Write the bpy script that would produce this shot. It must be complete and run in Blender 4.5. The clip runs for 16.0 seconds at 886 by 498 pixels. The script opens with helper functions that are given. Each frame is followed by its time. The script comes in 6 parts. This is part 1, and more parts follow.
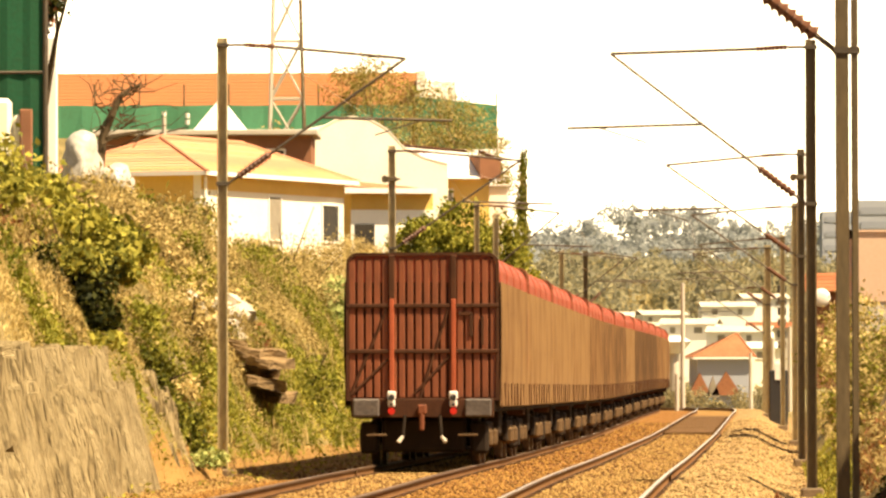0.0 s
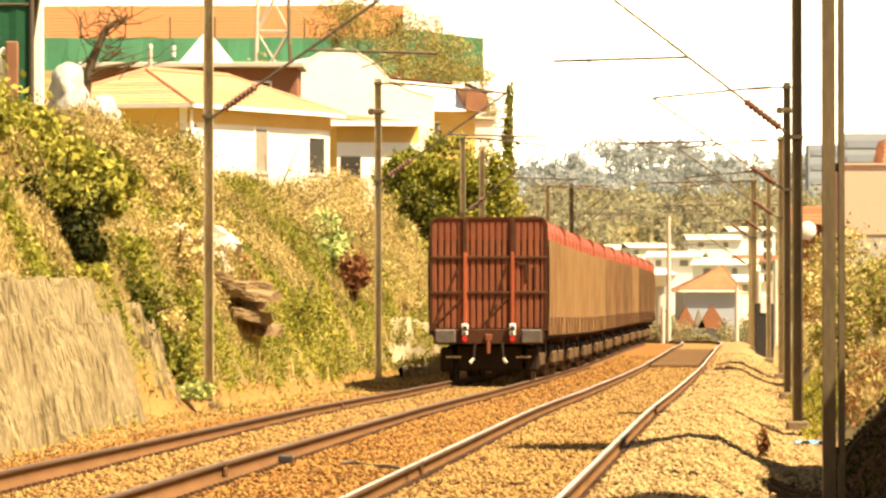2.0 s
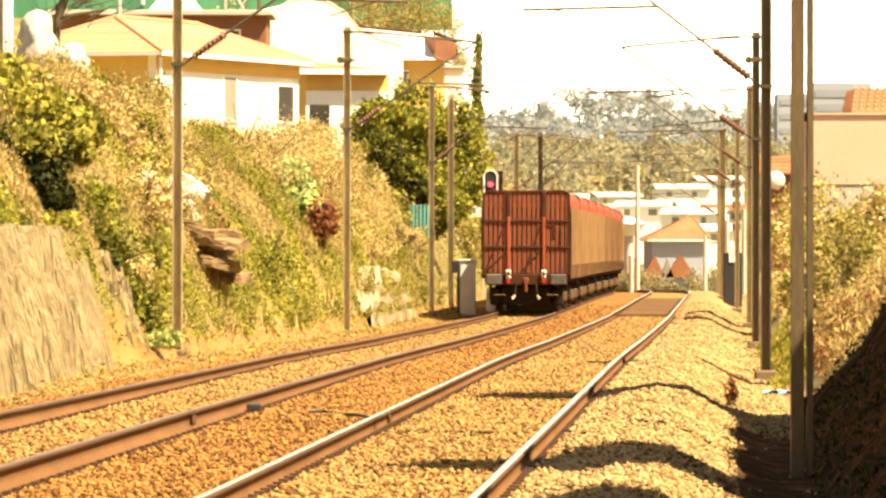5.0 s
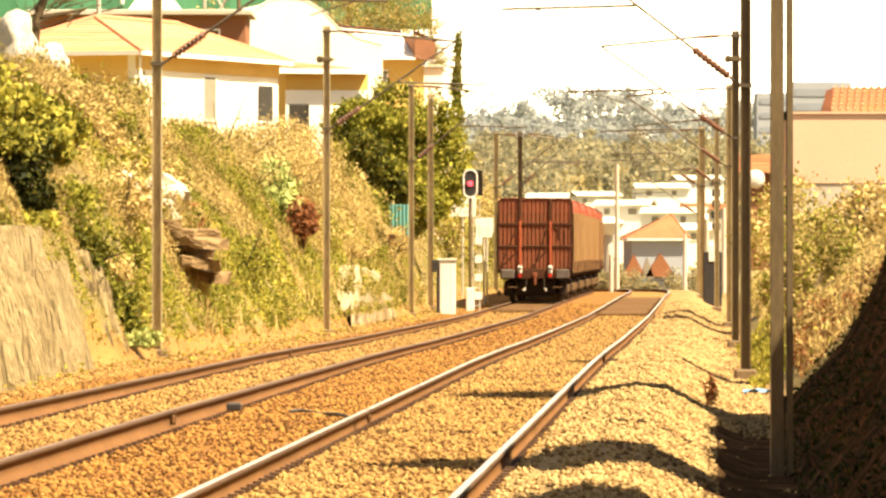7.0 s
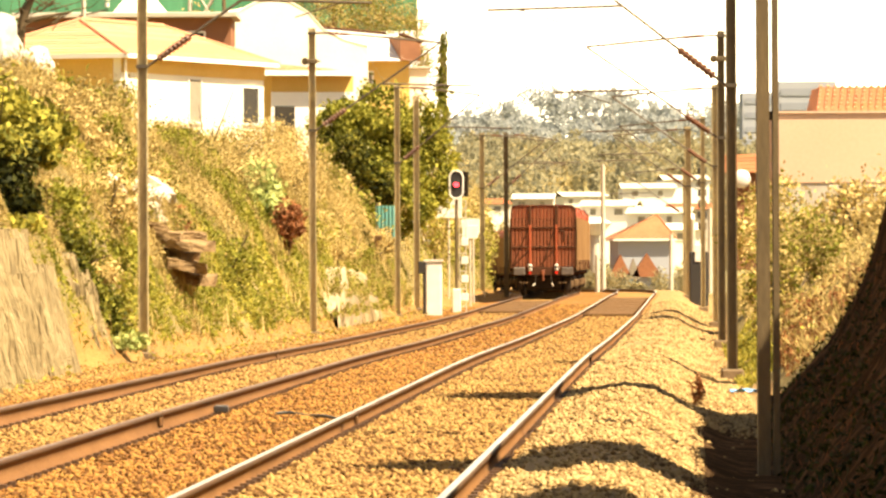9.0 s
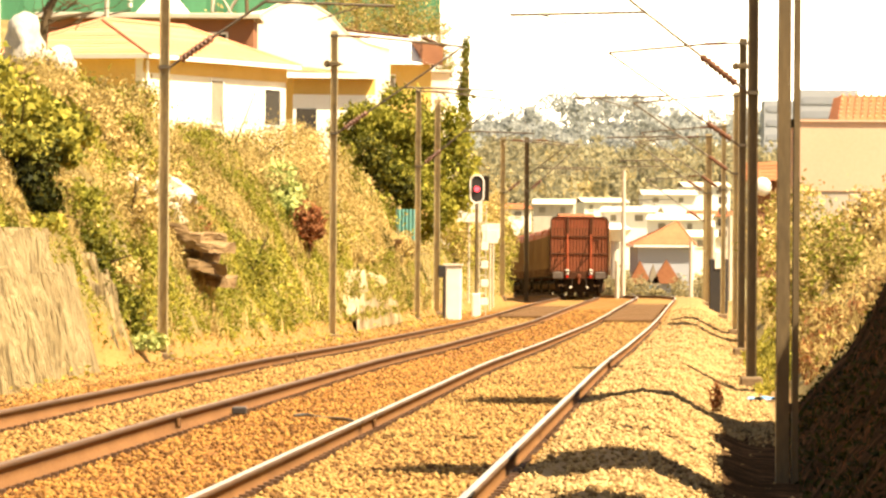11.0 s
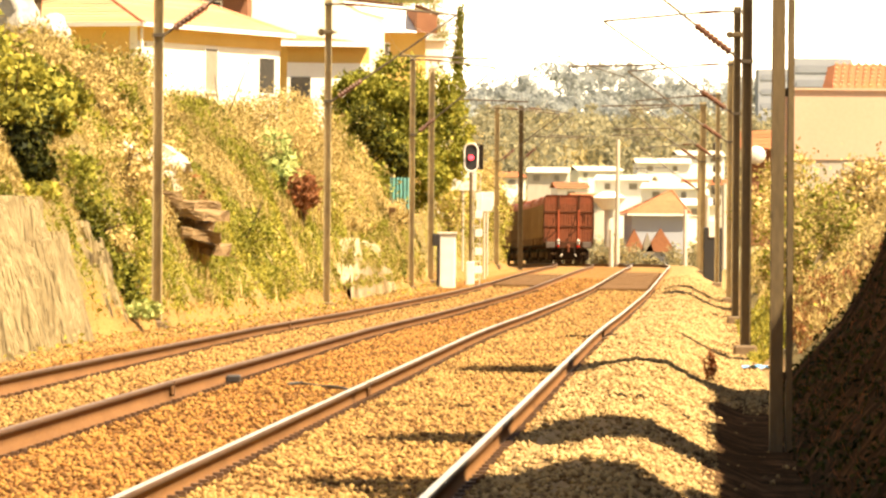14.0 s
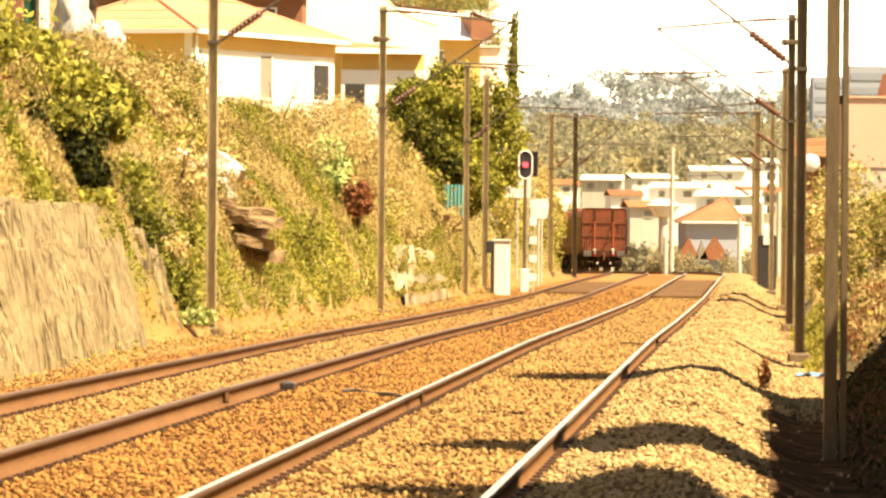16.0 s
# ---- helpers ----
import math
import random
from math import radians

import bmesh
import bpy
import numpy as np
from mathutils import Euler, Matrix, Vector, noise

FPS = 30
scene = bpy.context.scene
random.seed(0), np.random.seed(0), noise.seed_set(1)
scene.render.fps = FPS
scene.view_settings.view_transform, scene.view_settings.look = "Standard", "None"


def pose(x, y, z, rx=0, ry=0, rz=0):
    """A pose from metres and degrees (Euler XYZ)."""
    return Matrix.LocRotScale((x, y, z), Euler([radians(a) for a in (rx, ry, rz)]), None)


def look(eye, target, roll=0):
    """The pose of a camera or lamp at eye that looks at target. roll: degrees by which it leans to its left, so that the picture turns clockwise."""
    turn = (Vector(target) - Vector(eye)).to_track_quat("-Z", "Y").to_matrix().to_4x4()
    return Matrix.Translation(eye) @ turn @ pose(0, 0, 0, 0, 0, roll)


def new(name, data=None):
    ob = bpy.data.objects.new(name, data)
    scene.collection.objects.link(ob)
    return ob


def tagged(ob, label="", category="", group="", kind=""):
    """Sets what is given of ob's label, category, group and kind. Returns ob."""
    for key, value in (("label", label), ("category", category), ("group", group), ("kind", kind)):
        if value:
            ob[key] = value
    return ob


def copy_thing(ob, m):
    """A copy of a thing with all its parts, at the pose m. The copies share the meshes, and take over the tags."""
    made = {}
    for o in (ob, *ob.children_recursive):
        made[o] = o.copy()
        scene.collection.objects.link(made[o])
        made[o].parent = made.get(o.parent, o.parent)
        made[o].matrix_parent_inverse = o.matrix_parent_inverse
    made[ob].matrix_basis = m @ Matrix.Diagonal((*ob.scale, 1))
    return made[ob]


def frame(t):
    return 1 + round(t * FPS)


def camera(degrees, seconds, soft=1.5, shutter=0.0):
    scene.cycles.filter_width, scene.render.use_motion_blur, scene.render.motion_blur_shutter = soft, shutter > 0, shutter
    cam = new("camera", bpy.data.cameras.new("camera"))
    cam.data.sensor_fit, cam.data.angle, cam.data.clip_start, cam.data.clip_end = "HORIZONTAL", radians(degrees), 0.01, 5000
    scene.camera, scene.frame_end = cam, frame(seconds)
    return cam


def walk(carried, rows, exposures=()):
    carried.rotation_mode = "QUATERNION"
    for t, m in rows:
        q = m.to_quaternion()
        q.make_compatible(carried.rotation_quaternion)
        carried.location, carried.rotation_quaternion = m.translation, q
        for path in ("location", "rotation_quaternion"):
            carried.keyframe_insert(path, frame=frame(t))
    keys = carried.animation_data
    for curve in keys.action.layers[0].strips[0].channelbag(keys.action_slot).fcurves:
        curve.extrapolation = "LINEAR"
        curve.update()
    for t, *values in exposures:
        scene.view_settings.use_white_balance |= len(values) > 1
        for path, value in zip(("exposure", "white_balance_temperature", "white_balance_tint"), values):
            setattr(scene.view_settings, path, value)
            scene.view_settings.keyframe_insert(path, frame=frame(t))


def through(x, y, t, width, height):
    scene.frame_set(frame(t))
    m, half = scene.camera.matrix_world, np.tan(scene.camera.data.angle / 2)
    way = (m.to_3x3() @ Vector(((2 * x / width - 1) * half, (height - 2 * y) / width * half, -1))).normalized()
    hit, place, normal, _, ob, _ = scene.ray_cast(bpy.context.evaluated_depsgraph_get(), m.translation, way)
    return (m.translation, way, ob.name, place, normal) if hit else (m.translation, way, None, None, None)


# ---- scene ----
EYE = 1.554
cam = camera(8.0, 16.0, soft=2.55)
PATH = [
    (0, pose(0, 0, EYE, 91.1054, 0.1519, 0.5947)),
    (0.5, pose(0, 0, EYE, 90.8229, 0.0691, 0.5820)),
    (1, pose(0, 0, EYE, 90.6997, 0.2836, 0.6049)),
    (1.5, pose(0, 0, EYE, 90.5106, 0.1313, 0.5603)),
    (2, pose(0, 0, EYE, 90.4959, 0.0808, 0.4669)),
    (2.5, pose(0, 0, EYE, 90.3821, 0.0101, 0.2187)),
    (3, pose(0, 0, EYE, 90.2710, -0.0655, 0.1702)),
    (3.5, pose(0, 0, EYE, 90.1477, 0.1051, 0.2686)),
    (3.7, pose(0, 0, EYE, 90.0151, -0.0683, 0.2337)),
    (6, pose(0, 0, EYE, 90.1047, 0.0685, 0.0496)),
    (6.5, pose(0, 0, EYE, 90.3024, 0.2369, -0.0071)),
    (7, pose(0, 0, EYE, 90.0256, 0.0000, 0.0000)),
    (7.5, pose(0, 0, EYE, 89.8988, 0.1459, -0.0438)),
    (8, pose(0, 0, EYE, 89.8000, 0.0308, -0.0929)),
    (8.5, pose(0, 0, EYE, 89.8319, 0.2172, -0.0111)),
    (9, pose(0, 0, EYE, 90.0364, 0.2811, -0.1239)),
    (9.2, pose(0, 0, EYE, 90.0406, 0.3290, -0.0692)),
    (11.3, pose(0, 0, EYE, 90.0754, -0.4496, 0.0503)),
    (11.5, pose(0, 0, EYE, 90.0913, -0.4446, 0.0143)),
    (12, pose(0, 0, EYE, 90.2745, -0.5323, -0.1417)),
    (12.5, pose(0, 0, EYE, 90.0870, -0.4361, -0.1369)),
    (13, pose(0, 0, EYE, 89.9525, -0.4926, -0.0185)),
    (13.5, pose(0, 0, EYE, 89.8016, -0.4524, 0.0561)),
    (14, pose(0, 0, EYE, 89.7871, -0.4352, 0.0030)),
    (14.5, pose(0, 0, EYE, 89.8993, -0.3510, 0.0637)),
    (15, pose(0, 0, EYE, 89.8786, -0.4472, 0.1150)),
    (15.5, pose(0, 0, EYE, 89.8657, -0.5581, 0.1454)),
    (16, pose(0, 0, EYE, 89.8482, -0.5267, 0.4932)),
]
walk(cam, PATH, exposures=[(0, 1.31, 9300, 12), (0.5, 1.42, 9250, 12), (1.0, 1.48, 9200, 11), (2.5, 1.66, 8900, 9), (6.2, 1.76, 8850, 10), (7.5, 1.73, 8800, 9), (9.2, 1.75, 8800, 10), (12, 1.84, 8900, 12), (14.5, 1.79, 8800, 12), (16, 1.72, 8700, 11)])

# ---- daylight: a high sun to the right of the line ----
SUN_AZ, SUN_EL = radians(118), radians(57)      # azimuth clockwise from +y
world = bpy.data.worlds.new("sky")
scene.world = world
world.use_nodes = True
wn = world.node_tree.nodes
sky = wn.new("ShaderNodeTexSky")
sky.sky_type, sky.sun_disc = "NISHITA", False
sky.sun_elevation, sky.sun_rotation = SUN_EL, SUN_AZ
sky.dust_density = 2.5
wn["Background"].inputs["Strength"].default_value = 0.05
world.node_tree.links.new(sky.outputs["Color"], wn["Background"].inputs["Color"])
sun_data = bpy.data.lights.new("sun", "SUN")
sun_data.energy, sun_data.angle, sun_data.color = 5.0, radians(0.5), (1.0, 0.93, 0.8)
sun = new("sun", sun_data)
sun_dir = Vector((math.sin(SUN_AZ) * math.cos(SUN_EL), math.cos(SUN_AZ) * math.cos(SUN_EL), math.sin(SUN_EL)))
sun.matrix_world = look(sun_dir * 300, (0, 0, 0))


# ---- materials ----
def mat(name, a, b=None, rough=0.8, scale=3.0, fine=40.0, bump=0.3, metal=0.0, dist=0.02, c=None, stretch=(1, 1, 1), random_v=0.0, island=False, tight=0.18):
    """Two or three colours mixed by broad and fine noise, with relief."""
    m = bpy.data.materials.new(name)
    m.use_nodes = True
    nt = m.node_tree
    n, l = nt.nodes, nt.links
    bsdf = n["Principled BSDF"]
    b = b or tuple(v * 0.75 for v in a)
    co = n.new("ShaderNodeTexCoord")
    mp = n.new("ShaderNodeMapping")
    mp.inputs["Scale"].default_value = stretch
    l.new(co.outputs["Object"], mp.inputs["Vector"])
    n1, n2 = n.new("ShaderNodeTexNoise"), n.new("ShaderNodeTexNoise")
    n1.inputs["Scale"].default_value, n1.inputs["Detail"].default_value = scale, 5
    n2.inputs["Scale"].default_value, n2.inputs["Detail"].default_value = fine, 3
    l.new(mp.outputs[0], n1.inputs["Vector"])
    l.new(mp.outputs[0], n2.inputs["Vector"])
    ramp = n.new("ShaderNodeValToRGB")
    ramp.color_ramp.elements[0].position, ramp.color_ramp.elements[1].position = 0.5 - tight, 0.5 + tight
    ramp.color_ramp.elements[0].color, ramp.color_ramp.elements[1].color = (*a, 1), (*b, 1)
    if c:
        e = ramp.color_ramp.elements.new(0.52)
        e.color = (*c, 1)
    mix = n.new("ShaderNodeMix")
    mix.data_type = "FLOAT"
    mix.inputs[0].default_value = 0.45
    l.new(n1.outputs["Fac"], mix.inputs[2])
    l.new(n2.outputs["Fac"], mix.inputs[3])
    fac = mix.outputs[0]
    if random_v or island:
        rnd = n.new("ShaderNodeNewGeometry" if island else "ShaderNodeObjectInfo")
        mr = n.new("ShaderNodeMath")
        mr.operation = "MULTIPLY_ADD"
        mr.inputs[1].default_value = random_v
        l.new(rnd.outputs["Random Per Island" if island else "Random"], mr.inputs[0])
        sb = n.new("ShaderNodeMath")
        sb.operation = "SUBTRACT"
        sb.inputs[1].default_value = random_v / 2
        l.new(fac, sb.inputs[0])
        l.new(sb.outputs[0], mr.inputs[2])
        fac = mr.outputs[0]
    l.new(fac, ramp.inputs["Fac"])
    l.new(ramp.outputs["Color"], bsdf.inputs["Base Color"])
    bsdf.inputs["Specular IOR Level"].default_value = 0.12 if rough >= 0.75 else 0.4
    bsdf.inputs["Roughness"].default_value, bsdf.inputs["Metallic"].default_value = rough, metal
    bp = n.new("ShaderNodeBump")
    bp.inputs["Strength"].default_value, bp.inputs["Distance"].default_value = bump, dist
    l.new(n2.outputs["Fac"], bp.inputs["Height"])
    l.new(bp.outputs[0], bsdf.inputs["Normal"])
    return m


def leaf_mat(name, a, b, c=None, through=0.25, vary=0.34):
    m = mat(name, a, b, rough=0.75, scale=0.6, fine=3, bump=0.0, c=c, random_v=vary, island=True)
    n, l = m.node_tree.nodes, m.node_tree.links
    bsdf, out = n["Principled BSDF"], n["Material Output"]
    tr, mx = n.new("ShaderNodeBsdfTranslucent"), n.new("ShaderNodeMixShader")
    l.new(bsdf.inputs["Base Color"].links[0].from_socket, tr.inputs["Color"])
    mx.inputs[0].default_value = through
    l.new(bsdf.outputs[0], mx.inputs[1])
    l.new(tr.outputs[0], mx.inputs[2])
    l.new(mx.outputs[0], out.inputs["Surface"])
    return m


def glow(name, colour, strength):
    m = bpy.data.materials.new(name)
    m.use_nodes = True
    b = m.node_tree.nodes["Principled BSDF"]
    b.inputs["Base Color"].default_value = (*colour, 1)
    b.inputs["Emission Color"].default_value = (*colour, 1)
    b.inputs["Emission Strength"].default_value = strength
    return m


M_BALLAST = mat("ballast", (0.275, 0.174, 0.06), (0.125, 0.067, 0.023), scale=0.5, fine=16, bump=1.0, dist=0.06, c=(0.27, 0.145, 0.05))
M_RUSTBED = mat("rust_stained_ballast", (0.255, 0.136, 0.041), (0.108, 0.049, 0.015), scale=0.5, fine=16, bump=1.0, dist=0.06, c=(0.23, 0.1, 0.03))
M_RUSTSTONE = mat("rust_stained_stone", (0.305, 0.163, 0.048), (0.098, 0.044, 0.014), scale=0.5, fine=9, bump=0.4, c=(0.25, 0.11, 0.033), random_v=0.9, island=True)
M_PALEBED = mat("pale_new_ballast", (0.33, 0.215, 0.1), (0.17, 0.1, 0.042), scale=0.6, fine=16, bump=1.0, dist=0.06, c=(0.31, 0.195, 0.085))
M_PALESTONE = mat("pale_new_stone", (0.4, 0.28, 0.13), (0.17, 0.105, 0.044), scale=0.6, fine=9, bump=0.4, c=(0.36, 0.235, 0.105), random_v=0.8, island=True)
M_STONE = mat("ballast_stone", (0.335, 0.213, 0.077), (0.117, 0.059, 0.021), scale=0.5, fine=9, bump=0.4, c=(0.3, 0.165, 0.06), random_v=0.9, island=True)
M_SOIL = mat("bank_soil", (0.3, 0.215, 0.1), (0.12, 0.088, 0.042), scale=0.9, fine=8, bump=0.9, dist=0.12, c=(0.2, 0.155, 0.06))
# earth coloured near black to stand in for the bank's deep shade
M_EARTH = mat("shade_dark_earth", (0.19, 0.105, 0.055), (0.034, 0.021, 0.012), scale=1.3, fine=7, bump=1.0, dist=0.2, c=(0.062, 0.036, 0.019))
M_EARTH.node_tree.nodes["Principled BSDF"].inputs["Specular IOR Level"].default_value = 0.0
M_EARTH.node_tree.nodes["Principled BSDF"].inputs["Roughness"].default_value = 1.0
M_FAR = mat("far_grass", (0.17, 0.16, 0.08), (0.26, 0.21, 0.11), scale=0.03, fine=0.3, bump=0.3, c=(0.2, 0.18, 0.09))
M_RAIL = mat("rail_web_rust", (0.185, 0.09, 0.037), (0.12, 0.056, 0.023), rough=0.8, scale=2, fine=30, stretch=(1, 0.3, 1))
M_RAILHEAD = mat("rail_head_side", (0.055, 0.028, 0.015), (0.1, 0.05, 0.024), rough=0.6, scale=2, fine=30, stretch=(1, 0.2, 1))
M_RAILDULL = mat("dull_rail_head", (0.16, 0.1, 0.062), (0.1, 0.06, 0.036), rough=0.55, metal=0.2, bump=0.03)
M_RAILTOP = mat("rail_head_steel", (0.44, 0.38, 0.31), (0.32, 0.26, 0.2), rough=0.3, metal=1.0, bump=0.03)
M_SLEEPER = mat("sleeper_concrete", (0.3, 0.25, 0.19), (0.2, 0.15, 0.1), rough=0.9)
# one mast steel in two tones: darker for shaded masts, paler for lit ones
M_MAST = mat("mast_steel", (0.17, 0.12, 0.062), (0.09, 0.065, 0.035), rough=0.6, scale=1.5, fine=25, metal=0.2, stretch=(1, 1, 0.25))
M_MASTPALE = mat("mast_steel_lit", (0.55, 0.45, 0.26), (0.24, 0.18, 0.1), rough=0.6, scale=1.5, fine=25, metal=0.2, stretch=(1, 1, 0.25))
M_FOOT = mat("stained_footing", (0.2, 0.14, 0.085), (0.1, 0.07, 0.045), rough=0.9, scale=4)
M_CONC = mat("pale_concrete", (0.55, 0.5, 0.42), (0.42, 0.37, 0.3), rough=0.9, scale=2, stretch=(1, 1, 0.3))
M_INS = mat("insulator_brown", (0.15, 0.055, 0.024), (0.085, 0.033, 0.016), rough=0.6, bump=0.02)
M_TUBE = mat("tarnished_tube", (0.14, 0.11, 0.08), (0.09, 0.07, 0.05), rough=0.5, metal=0.5)
M_WIRE = mat("copper_wire", (0.5, 0.42, 0.3), rough=0.5, metal=0.2)
M_WRED = mat("wagon_red_oxide", (0.25, 0.068, 0.028), (0.13, 0.04, 0.018), rough=0.6, scale=1.5, fine=12, stretch=(1, 1, 0.25), c=(0.19, 0.054, 0.023))
M_WREDB = mat("wagon_bright_red", (0.4, 0.085, 0.035), (0.28, 0.06, 0.025), rough=0.55, scale=2, fine=16)
M_WDARK = mat("wagon_frame_dark", (0.085, 0.032, 0.016), (0.045, 0.02, 0.011), rough=0.75)
M_TARP = mat("dirty_tarpaulin", (0.22, 0.125, 0.054), (0.075, 0.038, 0.016), rough=0.8, scale=1.3, fine=6, stretch=(1, 1, 0.2), c=(0.15, 0.075, 0.031), dist=0.03, random_v=0.3, tight=0.16)
M_ROOFRED = mat("tarpaulin_roof_red", (0.36, 0.06, 0.03), (0.2, 0.045, 0.02), rough=0.6, scale=0.8, fine=8)
# tan stands in for sunlight on iron that is otherwise black
M_LITIRON = mat("sunlit_iron", (0.16, 0.095, 0.048), (0.05, 0.03, 0.017), rough=0.85, scale=4, fine=20)
M_BUFFER = mat("worn_grey_buffer_steel", (0.13, 0.105, 0.088), (0.055, 0.044, 0.038), rough=0.6, scale=5, fine=20)
M_PLANK = mat("tarred_plank", (0.15, 0.08, 0.034), (0.08, 0.042, 0.018), rough=0.9, scale=1.5, fine=9)
# near-black brown for underframe parts and small dark fittings
M_UNDER = mat("near_black", (0.012, 0.009, 0.007), (0.03, 0.019, 0.012), rough=0.85, scale=3)
M_WHEEL = mat("wheel_steel", (0.08, 0.06, 0.05), (0.05, 0.03, 0.02), rough=0.5, metal=0.5)
M_WHITE = mat("white_enamel", (0.8, 0.78, 0.72), (0.66, 0.62, 0.54), rough=0.4, bump=0.03)
M_REDLENS = mat("red_lens", (0.6, 0.03, 0.02), (0.45, 0.02, 0.02), rough=0.2, bump=0.0)
M_BLACK = mat("black_paint", (0.02, 0.02, 0.02), (0.035, 0.03, 0.028), rough=0.5)
M_CREAM = mat("cream_render", (0.87, 0.82, 0.68), (0.8, 0.74, 0.58), rough=0.9, scale=0.8, fine=12, bump=0.15)
M_WRENDER = mat("white_render", (0.88, 0.85, 0.78), (0.82, 0.78, 0.7), rough=0.9, scale=0.8, fine=12, bump=0.15)
M_YELLOW = mat("ochre_render", (0.75, 0.5, 0.17), (0.66, 0.42, 0.13), rough=0.9, scale=0.8, fine=12, bump=0.15)
M_FARTILE = mat("far_faded_tile", (0.36, 0.155, 0.08), (0.23, 0.1, 0.055), rough=0.9, scale=0.8, fine=5, c=(0.3, 0.125, 0.065))
M_TILE = mat("terracotta_tile", (0.33, 0.125, 0.06), (0.23, 0.09, 0.045), rough=0.85, scale=1.2, fine=9, c=(0.31, 0.1, 0.045), random_v=0.6)
M_TILEPALE = mat("sun_bleached_tile", (0.6, 0.28, 0.17), (0.5, 0.22, 0.13), rough=0.85, scale=1.0, fine=8, c=(0.56, 0.28, 0.13), random_v=0.5)
M_HANGAR = mat("weathered_orange_sheet", (0.36, 0.12, 0.04), (0.25, 0.1, 0.035), rough=0.7, scale=0.3, fine=3)
M_GREEN = mat("green_netting", (0.06, 0.28, 0.15), (0.06, 0.2, 0.11), rough=0.7, scale=0.5, fine=9)
M_NETDARK = mat("dark_green_netting", (0.012, 0.1, 0.05), (0.02, 0.07, 0.035), rough=0.8, scale=1.2, fine=14)
M_BROWNW = mat("brown_brick_wall", (0.3, 0.14, 0.08), (0.22, 0.1, 0.06), rough=0.9, scale=1.5)
M_PINK = mat("peach_render", (0.66, 0.45, 0.33), (0.58, 0.39, 0.28), rough=0.9, scale=0.5, fine=9, bump=0.1)
M_GLASS = mat("dark_window_glass", (0.03, 0.03, 0.03), (0.06, 0.05, 0.04), rough=0.12, bump=0.0)
M_GREY = mat("grey_shutter", (0.3, 0.26, 0.2), (0.22, 0.19, 0.14), rough=0.6)
M_PLASTER = mat("stained_old_plaster", (0.42, 0.34, 0.23), (0.16, 0.12, 0.065), rough=0.9, scale=1.4, fine=7, bump=0.6, dist=0.05, stretch=(1, 1, 0.4), c=(0.27, 0.21, 0.13), tight=0.16)
M_PLASTIC = mat("pale_plastic_sheet", (0.5, 0.47, 0.41), (0.34, 0.32, 0.28), rough=0.45, scale=1.5, fine=6, bump=0.5, dist=0.06)
M_BLUE = mat("blue_plastic", (0.08, 0.28, 0.6), (0.16, 0.4, 0.7), rough=0.4)
M_TEAL = mat("teal_sheet_metal", (0.1, 0.3, 0.27), (0.07, 0.22, 0.2), rough=0.6)
M_ROCK = mat("shale_rock", (0.35, 0.275, 0.155), (0.06, 0.043, 0.023), rough=0.9, scale=2.2, fine=11, bump=1.0, dist=0.12, stretch=(1.5, 3.0, 0.1), c=(0.25, 0.19, 0.1), tight=0.15)
M_ROCKPALE = mat("pale_rock", (0.46, 0.36, 0.22), (0.2, 0.14, 0.07), rough=0.9, scale=1.6, fine=9, bump=0.9, dist=0.08, stretch=(1.5, 1.5, 0.25), c=(0.28, 0.21, 0.12))
M_LEDGE = mat("brown_layered_rock", (0.3, 0.2, 0.1), (0.1, 0.065, 0.035), rough=0.9, scale=2.0, fine=9, bump=1.0, dist=0.08, stretch=(0.6, 0.6, 2.5), c=(0.22, 0.145, 0.075))
M_BARK = mat("bark", (0.12, 0.085, 0.05), (0.07, 0.05, 0.03), rough=0.95, scale=3, bump=0.8)
# far facades and windows carry blue-grey haze in their colours
M_FARB = mat("far_facade_hazed", (0.36, 0.38, 0.42), (0.31, 0.33, 0.37), rough=0.9, scale=0.1)
M_FARWIN = mat("far_window_hazed", (0.27, 0.29, 0.33), (0.23, 0.25, 0.29), rough=0.7, scale=0.2)
L_GREEN = leaf_mat("leaf_green", (0.3, 0.28, 0.05), (0.09, 0.105, 0.015), (0.19, 0.19, 0.03))
L_YELLOW = leaf_mat("leaf_yellow_green", (0.44, 0.38, 0.075), (0.12, 0.125, 0.024), (0.28, 0.255, 0.048))
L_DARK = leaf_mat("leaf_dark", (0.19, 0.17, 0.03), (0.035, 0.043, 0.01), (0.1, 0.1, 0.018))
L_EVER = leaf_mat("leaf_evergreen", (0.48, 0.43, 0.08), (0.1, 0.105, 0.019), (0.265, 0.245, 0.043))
# near-black leaf for ivy, and for shade put into hollows and the dim bank
L_IVYSHADE = leaf_mat("leaf_ivy_shade", (0.06, 0.06, 0.01), (0.012, 0.016, 0.005), (0.03, 0.034, 0.007), through=0.1)
L_DRY = leaf_mat("dry_brush", (0.53, 0.39, 0.165), (0.2, 0.148, 0.056), (0.37, 0.275, 0.105))
L_STRAW = leaf_mat("straw", (0.68, 0.52, 0.24), (0.36, 0.26, 0.09), (0.52, 0.39, 0.16))
L_RED = leaf_mat("rust_brush", (0.3, 0.1, 0.04), (0.15, 0.07, 0.03), (0.22, 0.09, 0.04))
# distance haze is put into these pale, low-contrast leaf colours
L_FAR = leaf_mat("far_foliage_hazed", (0.4, 0.355, 0.215), (0.2, 0.195, 0.14), (0.3, 0.275, 0.175), through=0.5, vary=0.3)
L_FARDRY = leaf_mat("far_dry_foliage_hazed", (0.46, 0.38, 0.2), (0.22, 0.195, 0.115), (0.35, 0.29, 0.15), through=0.5, vary=0.3)
